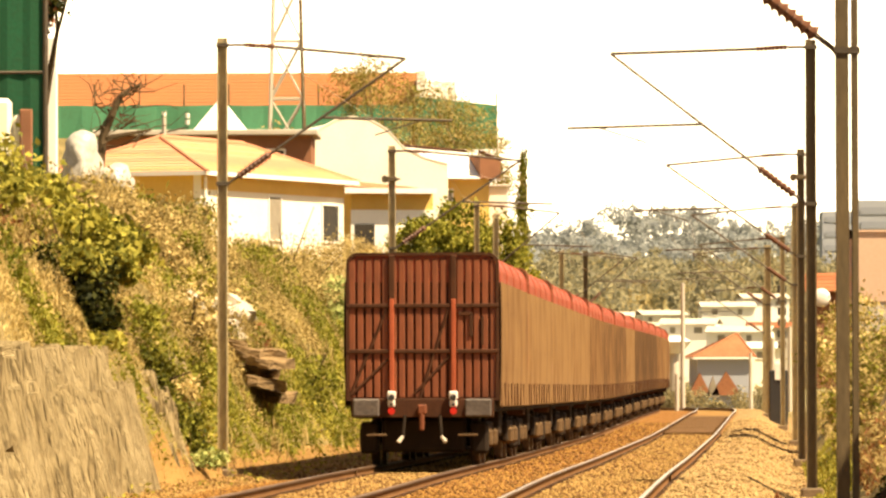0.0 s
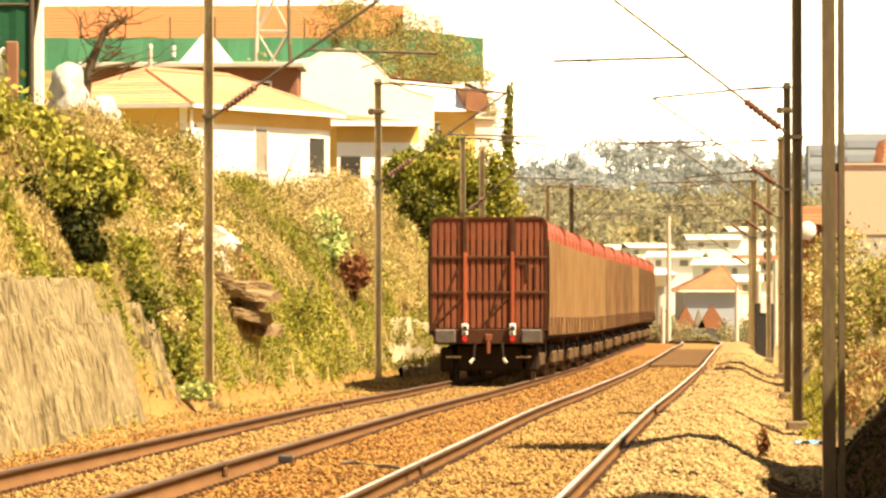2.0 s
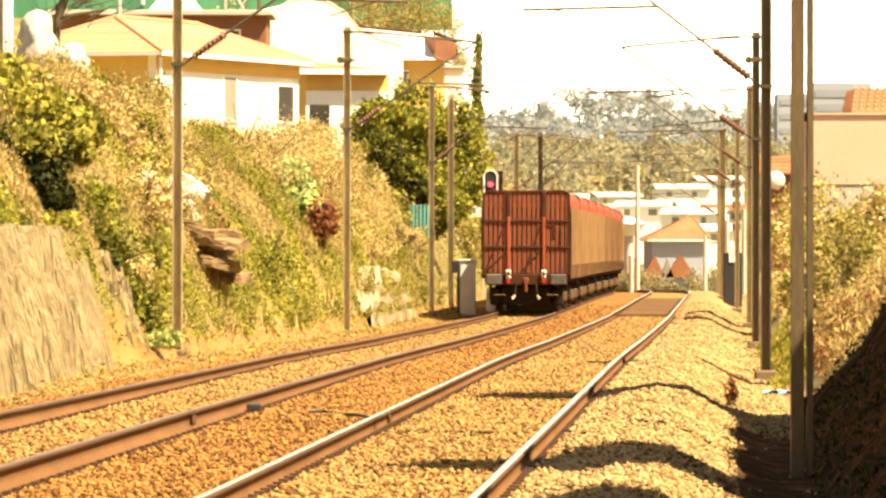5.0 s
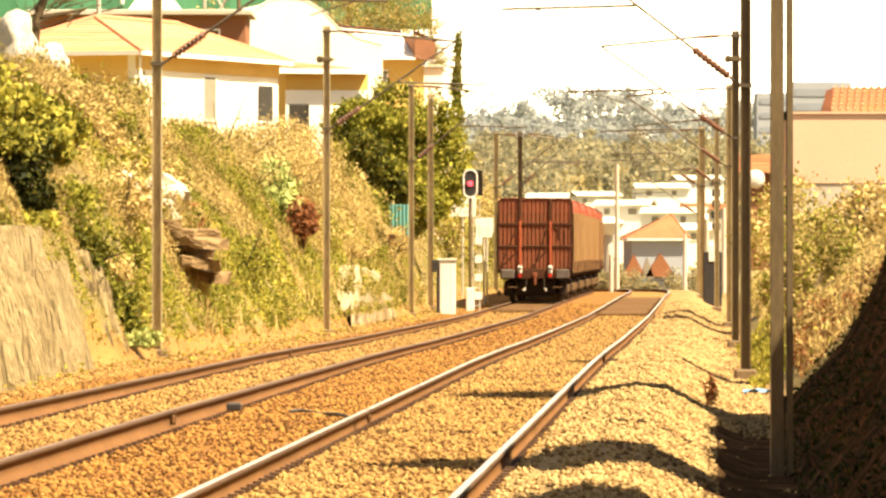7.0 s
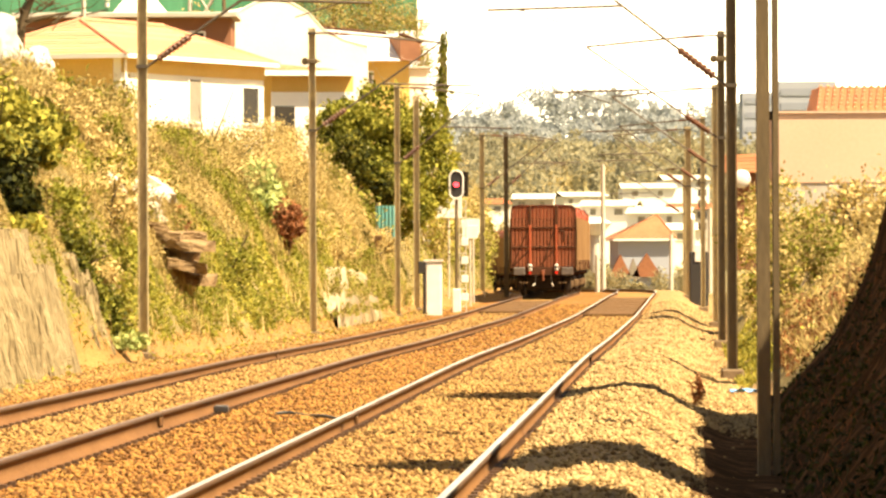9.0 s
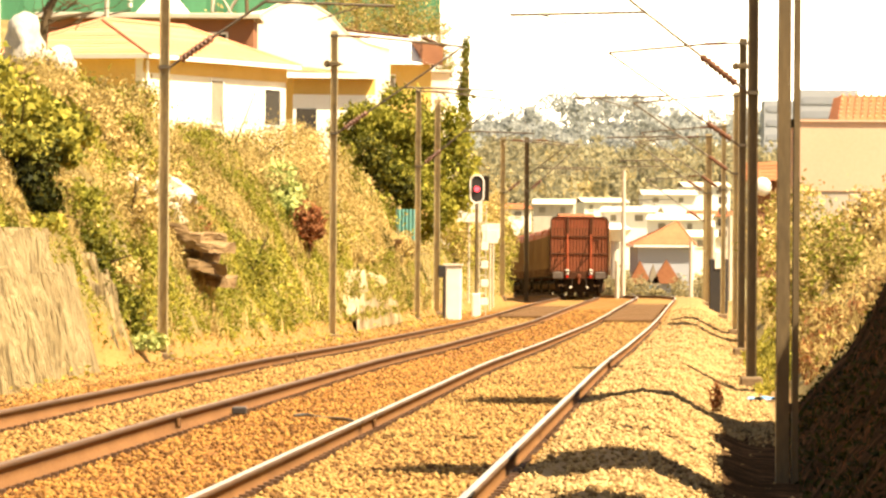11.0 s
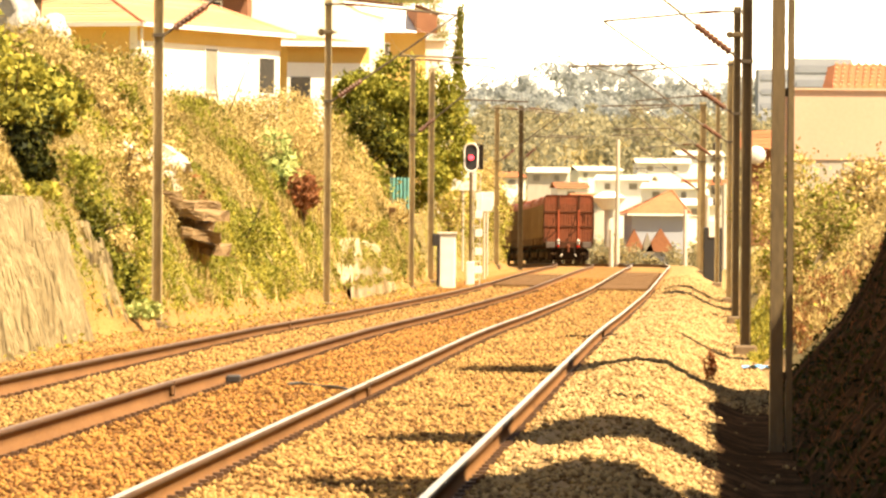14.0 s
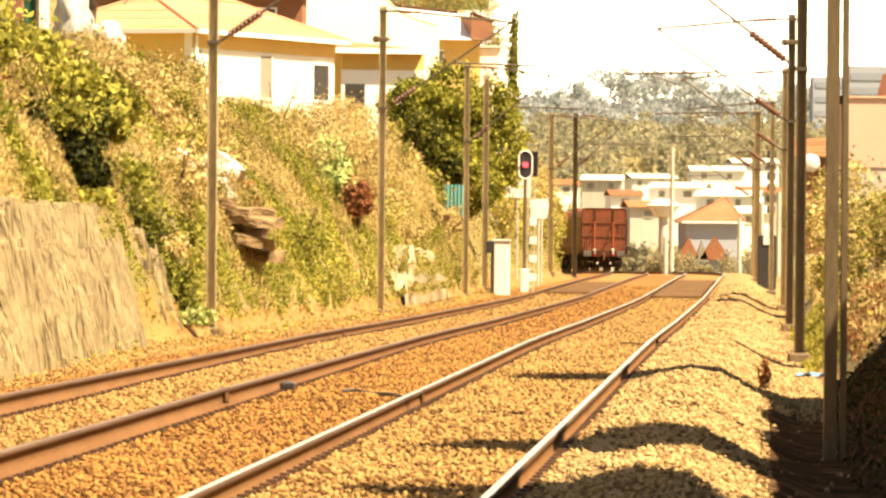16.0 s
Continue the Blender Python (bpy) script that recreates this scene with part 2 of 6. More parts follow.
L_HAZE = leaf_mat("ridge_foliage_hazed", (0.42, 0.44, 0.43), (0.3, 0.33, 0.33), (0.36, 0.385, 0.38), through=0.5, vary=0.25)


# ---- building helpers ----
def mesh_of(name, bm, material, smooth=False):
    me = bpy.data.meshes.new(name)
    bm.to_mesh(me)
    bm.free()
    if smooth:
        for p in me.polygons:
            p.use_smooth = True
    for m in (material if isinstance(material, (list, tuple)) else [material]):
        me.materials.append(m)
    return me


def part(name, bm, material, parent=None, label="", at=None, smooth=False):
    """Links a bmesh, or a ready mesh, as one object under a thing or a part."""
    me = mesh_of(name, bm, material, smooth) if isinstance(bm, bmesh.types.BMesh) else bm
    ob = new(name, me)
    ob.parent = parent
    if at is not None:
        ob.matrix_basis = at
    return tagged(ob, label)


def thing(name, m, label, category, group="", kind=""):
    ob = new(name)
    ob.matrix_basis = m
    ob.empty_display_size = 0.2
    return tagged(ob, label, category, group, kind)


def box(bm, x0, x1, y0, y1, z0, z1, bevel=0.0):
    r = bmesh.ops.create_cube(bm, size=1.0, matrix=Matrix.Translation(((x0 + x1) / 2, (y0 + y1) / 2, (z0 + z1) / 2)) @ Matrix.Diagonal((x1 - x0, y1 - y0, z1 - z0, 1)))
    if bevel:
        es = {e for v in r["verts"] for e in v.link_edges}
        bmesh.ops.bevel(bm, geom=list(es), offset=bevel, segments=1, affect="EDGES")
    return bm


def rod(bm, p, q, r, seg=8, r2=None):
    p, q = Vector(p), Vector(q)
    d = q - p
    m = Matrix.Translation((p + q) / 2) @ d.to_track_quat("Z", "Y").to_matrix().to_4x4()
    bmesh.ops.create_cone(bm, cap_ends=True, segments=seg, radius1=r, radius2=r if r2 is None else r2, depth=d.length, matrix=m)
    return bm


def boxes(*bs, bevel=0.0):
    bm = bmesh.new()
    for b in bs:
        box(bm, *b, bevel=bevel)
    return bm


def rods(*rs):
    bm = bmesh.new()
    for r in rs:
        rod(bm, *r)
    return bm


def poly(bm, pts):
    return bm.faces.new([bm.verts.new(p) for p in pts])


def prism(profile, y0, y1):
    """A closed outline in x and z, drawn out along y."""
    bm = bmesh.new()
    a = [bm.verts.new((x, y0, z)) for x, z in profile]
    b = [bm.verts.new((x, y1, z)) for x, z in profile]
    n = len(a)
    bm.faces.new(a)
    bm.faces.new(b[::-1])
    for i in range(n):
        bm.faces.new((a[(i + 1) % n], a[i], b[i], b[(i + 1) % n]))
    bmesh.ops.recalc_face_normals(bm, faces=bm.faces)
    return bm


def fast_mesh(name, verts, faces, materials, index=None):
    """A mesh from arrays of vertices and of equal-sided faces."""
    me = bpy.data.meshes.new(name)
    nv, (nf, k) = len(verts), faces.shape
    me.vertices.add(nv)
    me.vertices.foreach_set("co", np.asarray(verts, np.float32).ravel())
    me.loops.add(nf * k)
    me.loops.foreach_set("vertex_index", np.asarray(faces, np.int32).ravel())
    me.polygons.add(nf)
    me.polygons.foreach_set("loop_start", np.arange(0, nf * k, k, dtype=np.int32))
    me.polygons.foreach_set("loop_total", np.full(nf, k, np.int32))
    for m in materials:
        me.materials.append(m)
    if index is not None:
        me.polygons.foreach_set("material_index", np.asarray(index, np.int32))
    me.update()
    me.validate()
    return me


# ---- the line: two tracks, straight, then bending to the left ----
def xl(y):
    return -1.49 + 0.0415 * (y - 108) - 0.000365 * np.maximum(0, y - 275) ** 2


def xm(y):
    return xl(y) + 1.75


def zr(y):
    """Level of the rail heads: a shallow dip before the bend, then falling away."""
    far = -0.0000172 * np.clip(y - 180, 0, 520) ** 2
    return np.where(np.asarray(y) < 300, np.interp(y, [88, 96, 106, 120, 135, 150, 165, 180, 200, 220, 240, 260, 280, 300], [0, -0.012, -0.045, -0.1, -0.14, -0.178, -0.212, -0.235, -0.225, -0.205, -0.185, -0.18, -0.2, -0.2477]), far)


RNG = np.random.default_rng(5)


def lumps(x, y, size, seed=0):
    """Smooth value noise on arrays, about -1 to 1."""
    r = np.random.default_rng(seed)
    out = 0
    for k in range(6):
        a, p = r.uniform(0, 2 * np.pi, 2)
        f = (0.6 + 0.35 * k) / size * 2
        out = out + np.sin((x * np.cos(a) + y * np.sin(a)) * f + p + 1.3 * np.sin((x * np.sin(a) - y * np.cos(a)) * f * 0.7 + p)) / 6 ** 0.7
    return np.clip(out, -1.3, 1.3)


LEFT_Q = [-400, -120, -60, -26, -20, -15, -12, -8.6, -7.2, -6.1, -5.4, -5.0, -4.2, -3.6]
LEFT_Z = [11, 10, 9, 7.5, 6.4, 5.2, 4.6, 4.1, 3.2, 1.9, 0.5, -0.18, -0.28, -0.24]
ROCK_Z = [11, 10, 9, 7.5, 6.4, 5.2, 4.7, 4.3, 3.7, 2.9, 1.5, -0.18, -0.28, -0.24]
HILL_Z = [14, 13, 12, 11.0, 10.6, 10.0, 8.8, 5.2, 3.8, 2.1, 0.5, -0.18, -0.28, -0.24]
MID_Q = [-3.6, -2.9, -2.6, 2.6, 2.95, 3.4, 3.75, 4.3, 4.6, 5.1]
MID_Z = [-0.24, -0.16, -0.15, -0.15, -0.11, -0.04, -0.07, -0.36, -0.48, -0.5]


def recess(y):
    """How far the foot of the near bank stands back behind its usual line."""
    return np.interp(y, [78, 88, 95, 100, 105], [0.0, 0.35, 0.6, 0.4, 0.0])


def ground(x, y):
    x, y = np.asarray(x, float), np.asarray(y, float)
    yy = np.clip(y, -100, 760)
    q = x - xm(yy)
    q = np.where(q < -3.6, np.minimum(q + recess(yy), -3.6), q)
    # cutting on the near side, fading away where the valley opens
    up = np.clip((y - 222) / 26, 0, 1)
    rk = np.clip((104 - y) / 7, 0, 1)
    z = (np.interp(q, LEFT_Q, LEFT_Z) * (1 - rk) + np.interp(q, LEFT_Q, ROCK_Z) * rk) * (1 - up) + np.interp(q, LEFT_Q, HILL_Z) * up
    fade = np.clip((520 - y) / 130, 0, 1) * np.where(q < -30, np.clip((420 - y) / 120, 0, 1), 1)
    rough = np.clip((-q - 5.0 - rk * 0.9) / 1.5, 0, 1) * np.clip((60 + q) / 30, 0.2, 1)
    z = np.where(q < -3.6, -0.24 + (z + 0.24 + rough * (0.34 * lumps(x, y, 4, 1) + 0.2 * lumps(x, y, 1.5, 2) + 0.5 * lumps(x, y, 14, 3))) * fade, z)
    z = np.where(q >= -3.6, np.interp(q, MID_Q, MID_Z), z)
    # cutting on the far side: high and steep beside the camera, a low bank further on
    near = np.clip((83 - y) / 7, 0, 1)
    rise = near * np.interp(q, [5.03, 5.4, 5.92, 6.34, 7.2, 8.5, 20, 200], [0, 0.42, 1.05, 1.9, 5.3, 6.8, 7.5, 8]) + (1 - near) * np.interp(q, [5.1, 6.2, 8.5, 14, 30, 200], [0, 0.9, 2.7, 3.4, 3.8, 3.5]) * np.clip((330 - y) / 90, 0, 1)
    rr = np.clip((q - 5.2) / 1.2, 0, 1)
    z = np.where(q > 5.1, -0.5 + rise + rr * (0.22 * lumps(x, y, 4, 4) + 0.15 * lumps(x, y, 1.3, 5) + 0.06 * lumps(x, y, 0.5, 8)) * np.clip((400 - y) / 60, 0.3, 1), z)
    # pile-up of ballast on the shoulder
    z = z + np.where((q > 2.9) & (q < 4.6), 0.05 * lumps(x, y, 3.0, 6), 0)
    # the valley and the ridge
    far = np.interp(y, [0, 430, 520, 700, 1000, 1500, 2200, 5000], [0, 0, 1.5, 6, 13.5, 27.5, 23, 23])
    far = far + np.clip((y - 700) / 500, 0, 1) * (2.5 * lumps(x, y, 160, 7)) - np.interp(x, [-60, 20, 110], [4, 0, 1.0]) * np.clip((y - 1000) / 500, 0, 1)
    return z + zr(y) * np.clip((900 - y) / 200, 0, 1) + far


def gz(x, y):
    return float(ground(np.array([x]), np.array([y]))[0])


def make_ground():
    qs = np.unique(np.round(np.concatenate([-np.geomspace(20, 1800, 34)[::-1], np.arange(-20, -9, 0.5), np.arange(-9, -3.6, 0.2), np.arange(-3.6, 5.1, 0.12), np.arange(5.1, 13, 0.25), np.geomspace(13, 1800, 36)]), 3))
    ys = np.unique(np.round(np.concatenate([np.arange(-60, 30, 6.0), np.arange(30, 130, 0.4), np.arange(130, 240, 0.8), np.arange(240, 440, 2.0), np.geomspace(440, 4500, 60)]), 3))
    Q, Y = np.meshgrid(qs, ys)
    X = Q + xm(np.clip(Y, -100, 760))
    Z = ground(X, Y)
    nx, ny = len(qs), len(ys)
    idx = np.arange(nx * ny).reshape(ny, nx)
    faces = np.stack([idx[:-1, :-1], idx[:-1, 1:], idx[1:, 1:], idx[1:, :-1]], -1).reshape(-1, 4)
    qc = ((Q[:-1, :-1] + Q[1:, 1:]) / 2).ravel()
    yc = Y[:-1, :-1].ravel()
    index = np.where((qc > -5.25 - recess(yc)) & (qc < 5.4) & (yc < 700), 0, 1)
    index = np.where((yc > 420) & (index == 1), 2, index)
    index = np.where((index == 0) & ((np.abs(qc) < 0.85) | ((qc < -2.65) & (qc > -4.3))), 4, index)
    index = np.where((index == 0) & (qc > 2.75), 5, index)
    # shade-dark earth begins where the bank's shade edge falls
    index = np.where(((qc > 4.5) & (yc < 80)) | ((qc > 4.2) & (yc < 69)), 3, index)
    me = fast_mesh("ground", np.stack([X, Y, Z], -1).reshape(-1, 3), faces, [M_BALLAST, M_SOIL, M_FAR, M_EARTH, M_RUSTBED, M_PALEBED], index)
    me.shade_smooth()
    tagged(new("ground", me), "ochre ballast trackbed between dry grassy cutting banks", "ground", kind="structure")


make_ground()
tagged(part("sky_backdrop", boxes((-700, 900, 4380, 4390, -60, 900)), glow("bright_haze", (1.0, 0.97, 0.9), 0.75)), "bright white haze of the sky", "backdrop", kind="structure")


# ---- rails ----
def sweep(profile, xoff, y0, y1, step, name, materials, pick, lift):
    ys = np.arange(y0, y1, step)
    P = np.array(profile)
    k = len(P)
    V = np.stack([np.repeat((xl(ys) + xoff)[:, None], k, 1) + P[:, 0], np.repeat(ys[:, None], k, 1), np.repeat((zr(ys) + lift * np.clip((88 - ys) / 28, 0, 1))[:, None], k, 1) + P[:, 1]], -1).reshape(-1, 3)
    n = len(ys)
    i = np.arange(n - 1)[:, None] * k
    j = np.arange(k)[None]
    j2 = (j + 1) % k
    F = np.stack([i + j, i + j2, i + k + j2, i + k + j], -1).reshape(-1, 4)
    return fast_mesh(name, V, F, materials, np.tile(np.array(pick), n - 1))


RAIL = [(-0.07, -0.172), (0.07, -0.172), (0.07, -0.158), (0.012, -0.14), (0.01, -0.045), (0.036, -0.035), (0.036, -0.006), (0.026, 0.0), (-0.026, 0.0), (-0.036, -0.006), (-0.036, -0.035), (-0.01, -0.045), (-0.012, -0.14), (-0.07, -0.158)]
RAILPICK = [0, 0, 0, 0, 2, 2, 2, 1, 2, 2, 2, 0, 0, 0]


def make_track(xoff, top, joints, label):
    tr = thing("railway_track", Matrix(), label, "railway track", "the two tracks", "structure")
    for s in (-0.868, 0.868):
        part("rail", sweep(RAIL, xoff + s, -20, 690, 4.0, "rail", [M_RAIL, top, M_RAILHEAD], RAILPICK, 0.05 if xoff == 0 else 0.0), None, tr, "rusty rail with a polished steel head")
        ys = np.arange(34, 190, 0.6)
        bm = bmesh.new()
        for y in ys:
            x = xl(y) + xoff + s
            for e in (-1, 1):
                box(bm, x + e * 0.085 - 0.035, x + e * 0.085 + 0.035, y - 0.05, y + 0.05, float(zr(y)) - 0.17, float(zr(y)) - 0.11)
        tagged(part("rail_clip", bm, M_RAILHEAD, tr, "row of rusty rail clips"), kind="stuff")
    me = mesh_of("sleeper", boxes((-1.3, 1.3, -0.14, 0.14, -0.3, -0.165), bevel=0.02), M_SLEEPER)
    for y in np.arange(34.0, 190, 0.6):
        part("sleeper", me, None, tr, at=pose(float(xl(y) + xoff), float(y), float(zr(y))))
    for y, s in joints:
        x, z = float(xl(y)) + xoff + s, float(zr(y)) + (0.05 * min(1.0, max(0.0, (88 - y) / 28)) if xoff == 0 else 0)
        part("fishplate", boxes((x + 0.012, x + 0.034, y - 0.3, y + 0.3, z - 0.13, z - 0.05), (x - 0.034, x - 0.012, y - 0.3, y + 0.3, z - 0.13, z - 0.05), bevel=0.006), M_RAIL, tr, "bolted fishplate")
        part("joint", boxes((x - 0.04, x + 0.04, y - 0.03, y + 0.03, z - 0.15, z + 0.002)), M_RAILHEAD, tr, "dark gap of a rail joint")


make_track(0.0, M_RAILDULL, [(60.5, 0.868), (104.0, -0.868)], "weathered track with rusty rails on ochre ballast")
make_track(3.5, M_RAILTOP, [(62.5, -0.868), (98.0, 0.868)], "weathered track with polished rail heads on ochre ballast")


# ---- overhead line masts ----
def insulator(bm, p, q, n=6, r=0.075, core=0.03, seg=10):
    """One turned body: a core with n bell-shaped sheds along it."""
    p, q = Vector(p), Vector(q)
    d = q - p
    turn = d.to_track_quat("Z", "Y").to_matrix()
    prof = [(0.0, core)]
    for i in range(n):
        prof += [((i + 0.18) / n, core), ((i + 0.22) / n, r), ((i + 0.45) / n, r * 0.85), ((i + 0.82) / n, core)]
    prof.append((1.0, core))
    rings = [[bm.verts.new(p + d * u + turn @ Vector((a * math.cos(k * 2 * math.pi / seg), a * math.sin(k * 2 * math.pi / seg), 0))) for k in range(seg)] for u, a in prof]
    for a, b in zip(rings, rings[1:]):
        for k in range(seg):
            bm.faces.new((a[k], a[(k + 1) % seg], b[(k + 1) % seg], b[k]))
    bm.faces.new(rings[0][::-1])
    bm.faces.new(rings[-1])
    bmesh.ops.recalc_face_normals(bm, faces=bm.faces)


def mast(x, y, top, side, wide=0.17, gap=0.0, reach=3.1, label="", arm=True, strut=2.35, drop=0.24, mm=M_MAST):
    """An H-section mast; side is +1 where its arm reaches to the right."""
    b = gz(x, y) - 0.25
    h = top - b
    m = thing("overhead_line_mast", pose(x, y, b), label or "weathered brown steel overhead line mast with bracket arm", "catenary mast", "overhead line masts")
    w = wide / 2
    t = 0.022
    if gap:
        part("channel", boxes((-w, w * 0.3 - gap, -w, w, 0, h)), mm, m)
        part("channel", boxes((w * 0.3 + gap, w, -w, w, 0, h)), mm, m)
        for k in range(3):
            part("batten", boxes((w * 0.3 - gap, w * 0.3 + gap, -0.02, 0.02, 0.9 + k * 2.6, 0.98 + k * 2.6)), mm, m)
    else:
        g = 0.012
        prof = [(-w, -w), (-w + t, -w), (-w + t, -g), (w - t, -g), (w - t, -w), (w, -w), (w, w), (w - t, w), (w - t, g), (-w + t, g), (-w + t, w), (-w, w)]
        bm = bmesh.new()
        lo, hi = [[bm.verts.new((px, py, z)) for px, py in prof] for z in (0, h)]
        bm.faces.new(hi)
        for i in range(12):
            bm.faces.new((lo[i], lo[(i + 1) % 12], hi[(i + 1) % 12], hi[i]))
        part("column", bm, mm, m)
    part("footing", boxes((-w - 0.1, w + 0.1, -w - 0.1, w + 0.1, -0.1, 0.3 if side > 0 else 0.12 if y < 60 else 0.42), bevel=0.03), M_FOOT, m, "stained concrete footing")
    if not arm:
        return m
    s = side
    zt, zl = h - 0.12, h - 0.12 - strut
    bm = rods(((s * w, 0, zt), (s * (w + 0.3), 0, zt), 0.025), ((s * (w + 0.8), 0, zt - 0.03), (s * reach, 0, zt - drop), 0.028))
    part("top_tube", bm, M_TUBE, m)
    bm = bmesh.new()
    insulator(bm, (s * (w + 0.3), 0, zt), (s * (w + 0.8), 0, zt - 0.03), 8, 0.062)
    part("insulator", bm, M_INS, m, "dark brown ribbed insulator")
    u = Vector((s * reach, 0, zt - drop)) - Vector((s * w, 0, zl))
    a = Vector((s * w, 0, zl))
    part("strut", rods((a, a + u * 0.06, 0.025), (a + u * 0.24, a + u, 0.024)), M_TUBE, m)
    bm = bmesh.new()
    insulator(bm, a + u * 0.06, a + u * 0.24, 8, 0.085, 0.05)
    part("insulator", bm, M_INS, m, "red-brown ribbed insulator")
    r0 = a + u * 0.53
    part("steady_arm", rods((r0, r0 + Vector((s * 2.2, 0, -0.06)), 0.024), (r0 + Vector((s * 1.7, 0, -0.05)), r0 + Vector((s * 0.9, 0, -0.3)), 0.012)), M_TUBE, m)
    for z in (zl, zt):
        part("bracket", boxes((-w - 0.018, w + 0.018, -w - 0.015, w + 0.015, z - 0.03, z + 0.03)), M_TUBE, m, "dark clamp bracket")
    return m


mast(-4.83, 107, 7.2, 1, mm=M_MASTPALE)
mast(-2.81, 153, 7.0, 1, mm=M_MASTPALE, label="weathered steel mast with a clamp collar near its top")
mast(-0.99, 198, 6.85, 1, mm=M_MASTPALE, reach=2.6)
mast(-0.42, 213, 6.85, 1, mm=M_MASTPALE, wide=0.2, arm=False, label="plain steel anchor mast beside the line")
mast(2.36, 282, 6.9, 1, mm=M_MASTPALE, wide=0.22, reach=2.8)
mast(3.55, 292, 7.1, 1, wide=0.22, reach=2.4, label="rust-brown mast at the bend")
mast(3.1, 58, 7.2, -1, wide=0.2, gap=0.015, strut=2.6, label="twin-channel steel mast standing in the shade")
mast(4.92, 103, 6.93, -1, reach=3.25, strut=2.55, drop=0.1)
mast(6.74, 146, 6.65, -1, label="steel mast with a clamp collar near its top")
mast(8.62, 191, 6.6, -1, mm=M_MASTPALE)
mast(10.2, 236, 6.6, -1, mm=M_MASTPALE)
mast(10.75, 263, 6.75, -1, mm=M_MASTPALE, wide=0.26, label="pale mast with switch gear")
mast(13.3, 330, 6.0, -1, mm=M_MASTPALE)


def collar(x, y, z, w):
    bm = boxes((-w, w, -w, w, -0.05, 0.05), (-w * 1.5, w * 1.5, -0.03, 0.03, -0.02, 0.02), bevel=0.01)
    rod(bm, (-w * 1.2, -0.05, 0), (-w * 1.2, 0.05, 0.0), 0.09, 12)
    tagged(part("clamp_collar", bm, M_MAST, None, at=pose(x, y, z)), "dark steel clamp collar bolted round a mast", "clamp")


collar(-2.81, 153, 6.2, 0.14)
collar(6.74, 146, 6.0, 0.14)


# ---- overhead wires ----
def wires():
    spans = [13, 58, 105, 150, 195, 237, 285, 330]
    for xo in (0.0, 3.5):
        for nm, r in (("catenary_wire", 0.004), ("contact_wire", 0.003)):
            cu = bpy.data.curves.new(nm, "CURVE")
            cu.dimensions, cu.bevel_depth, cu.bevel_resolution = "3D", r, 1
            sp = cu.splines.new("POLY")
            pts = []
            for a, b in zip(spans, spans[1:]):
                for i in range(8):
                    u = i / 8
                    y = a + (b - a) * u
                    sag = 4 * u * (1 - u)
                    z = (6.75 - 0.75 * sag) if nm == "catenary_wire" else 5.35
                    pts.append((float(xl(y)) + xo, y, z + float(zr(y)) - 0.3 * (y > 120), 1))
            sp.points.add(len(pts) - 1)
            sp.points.foreach_set("co", np.array(pts, np.float32).ravel())
            cu.materials.append(M_WIRE)
            tagged(new(nm, cu), "thin dark copper wire over the track", "overhead wire")


wires()


# ---- freight wagons ----
WLEN, WW = 13.0, 1.31


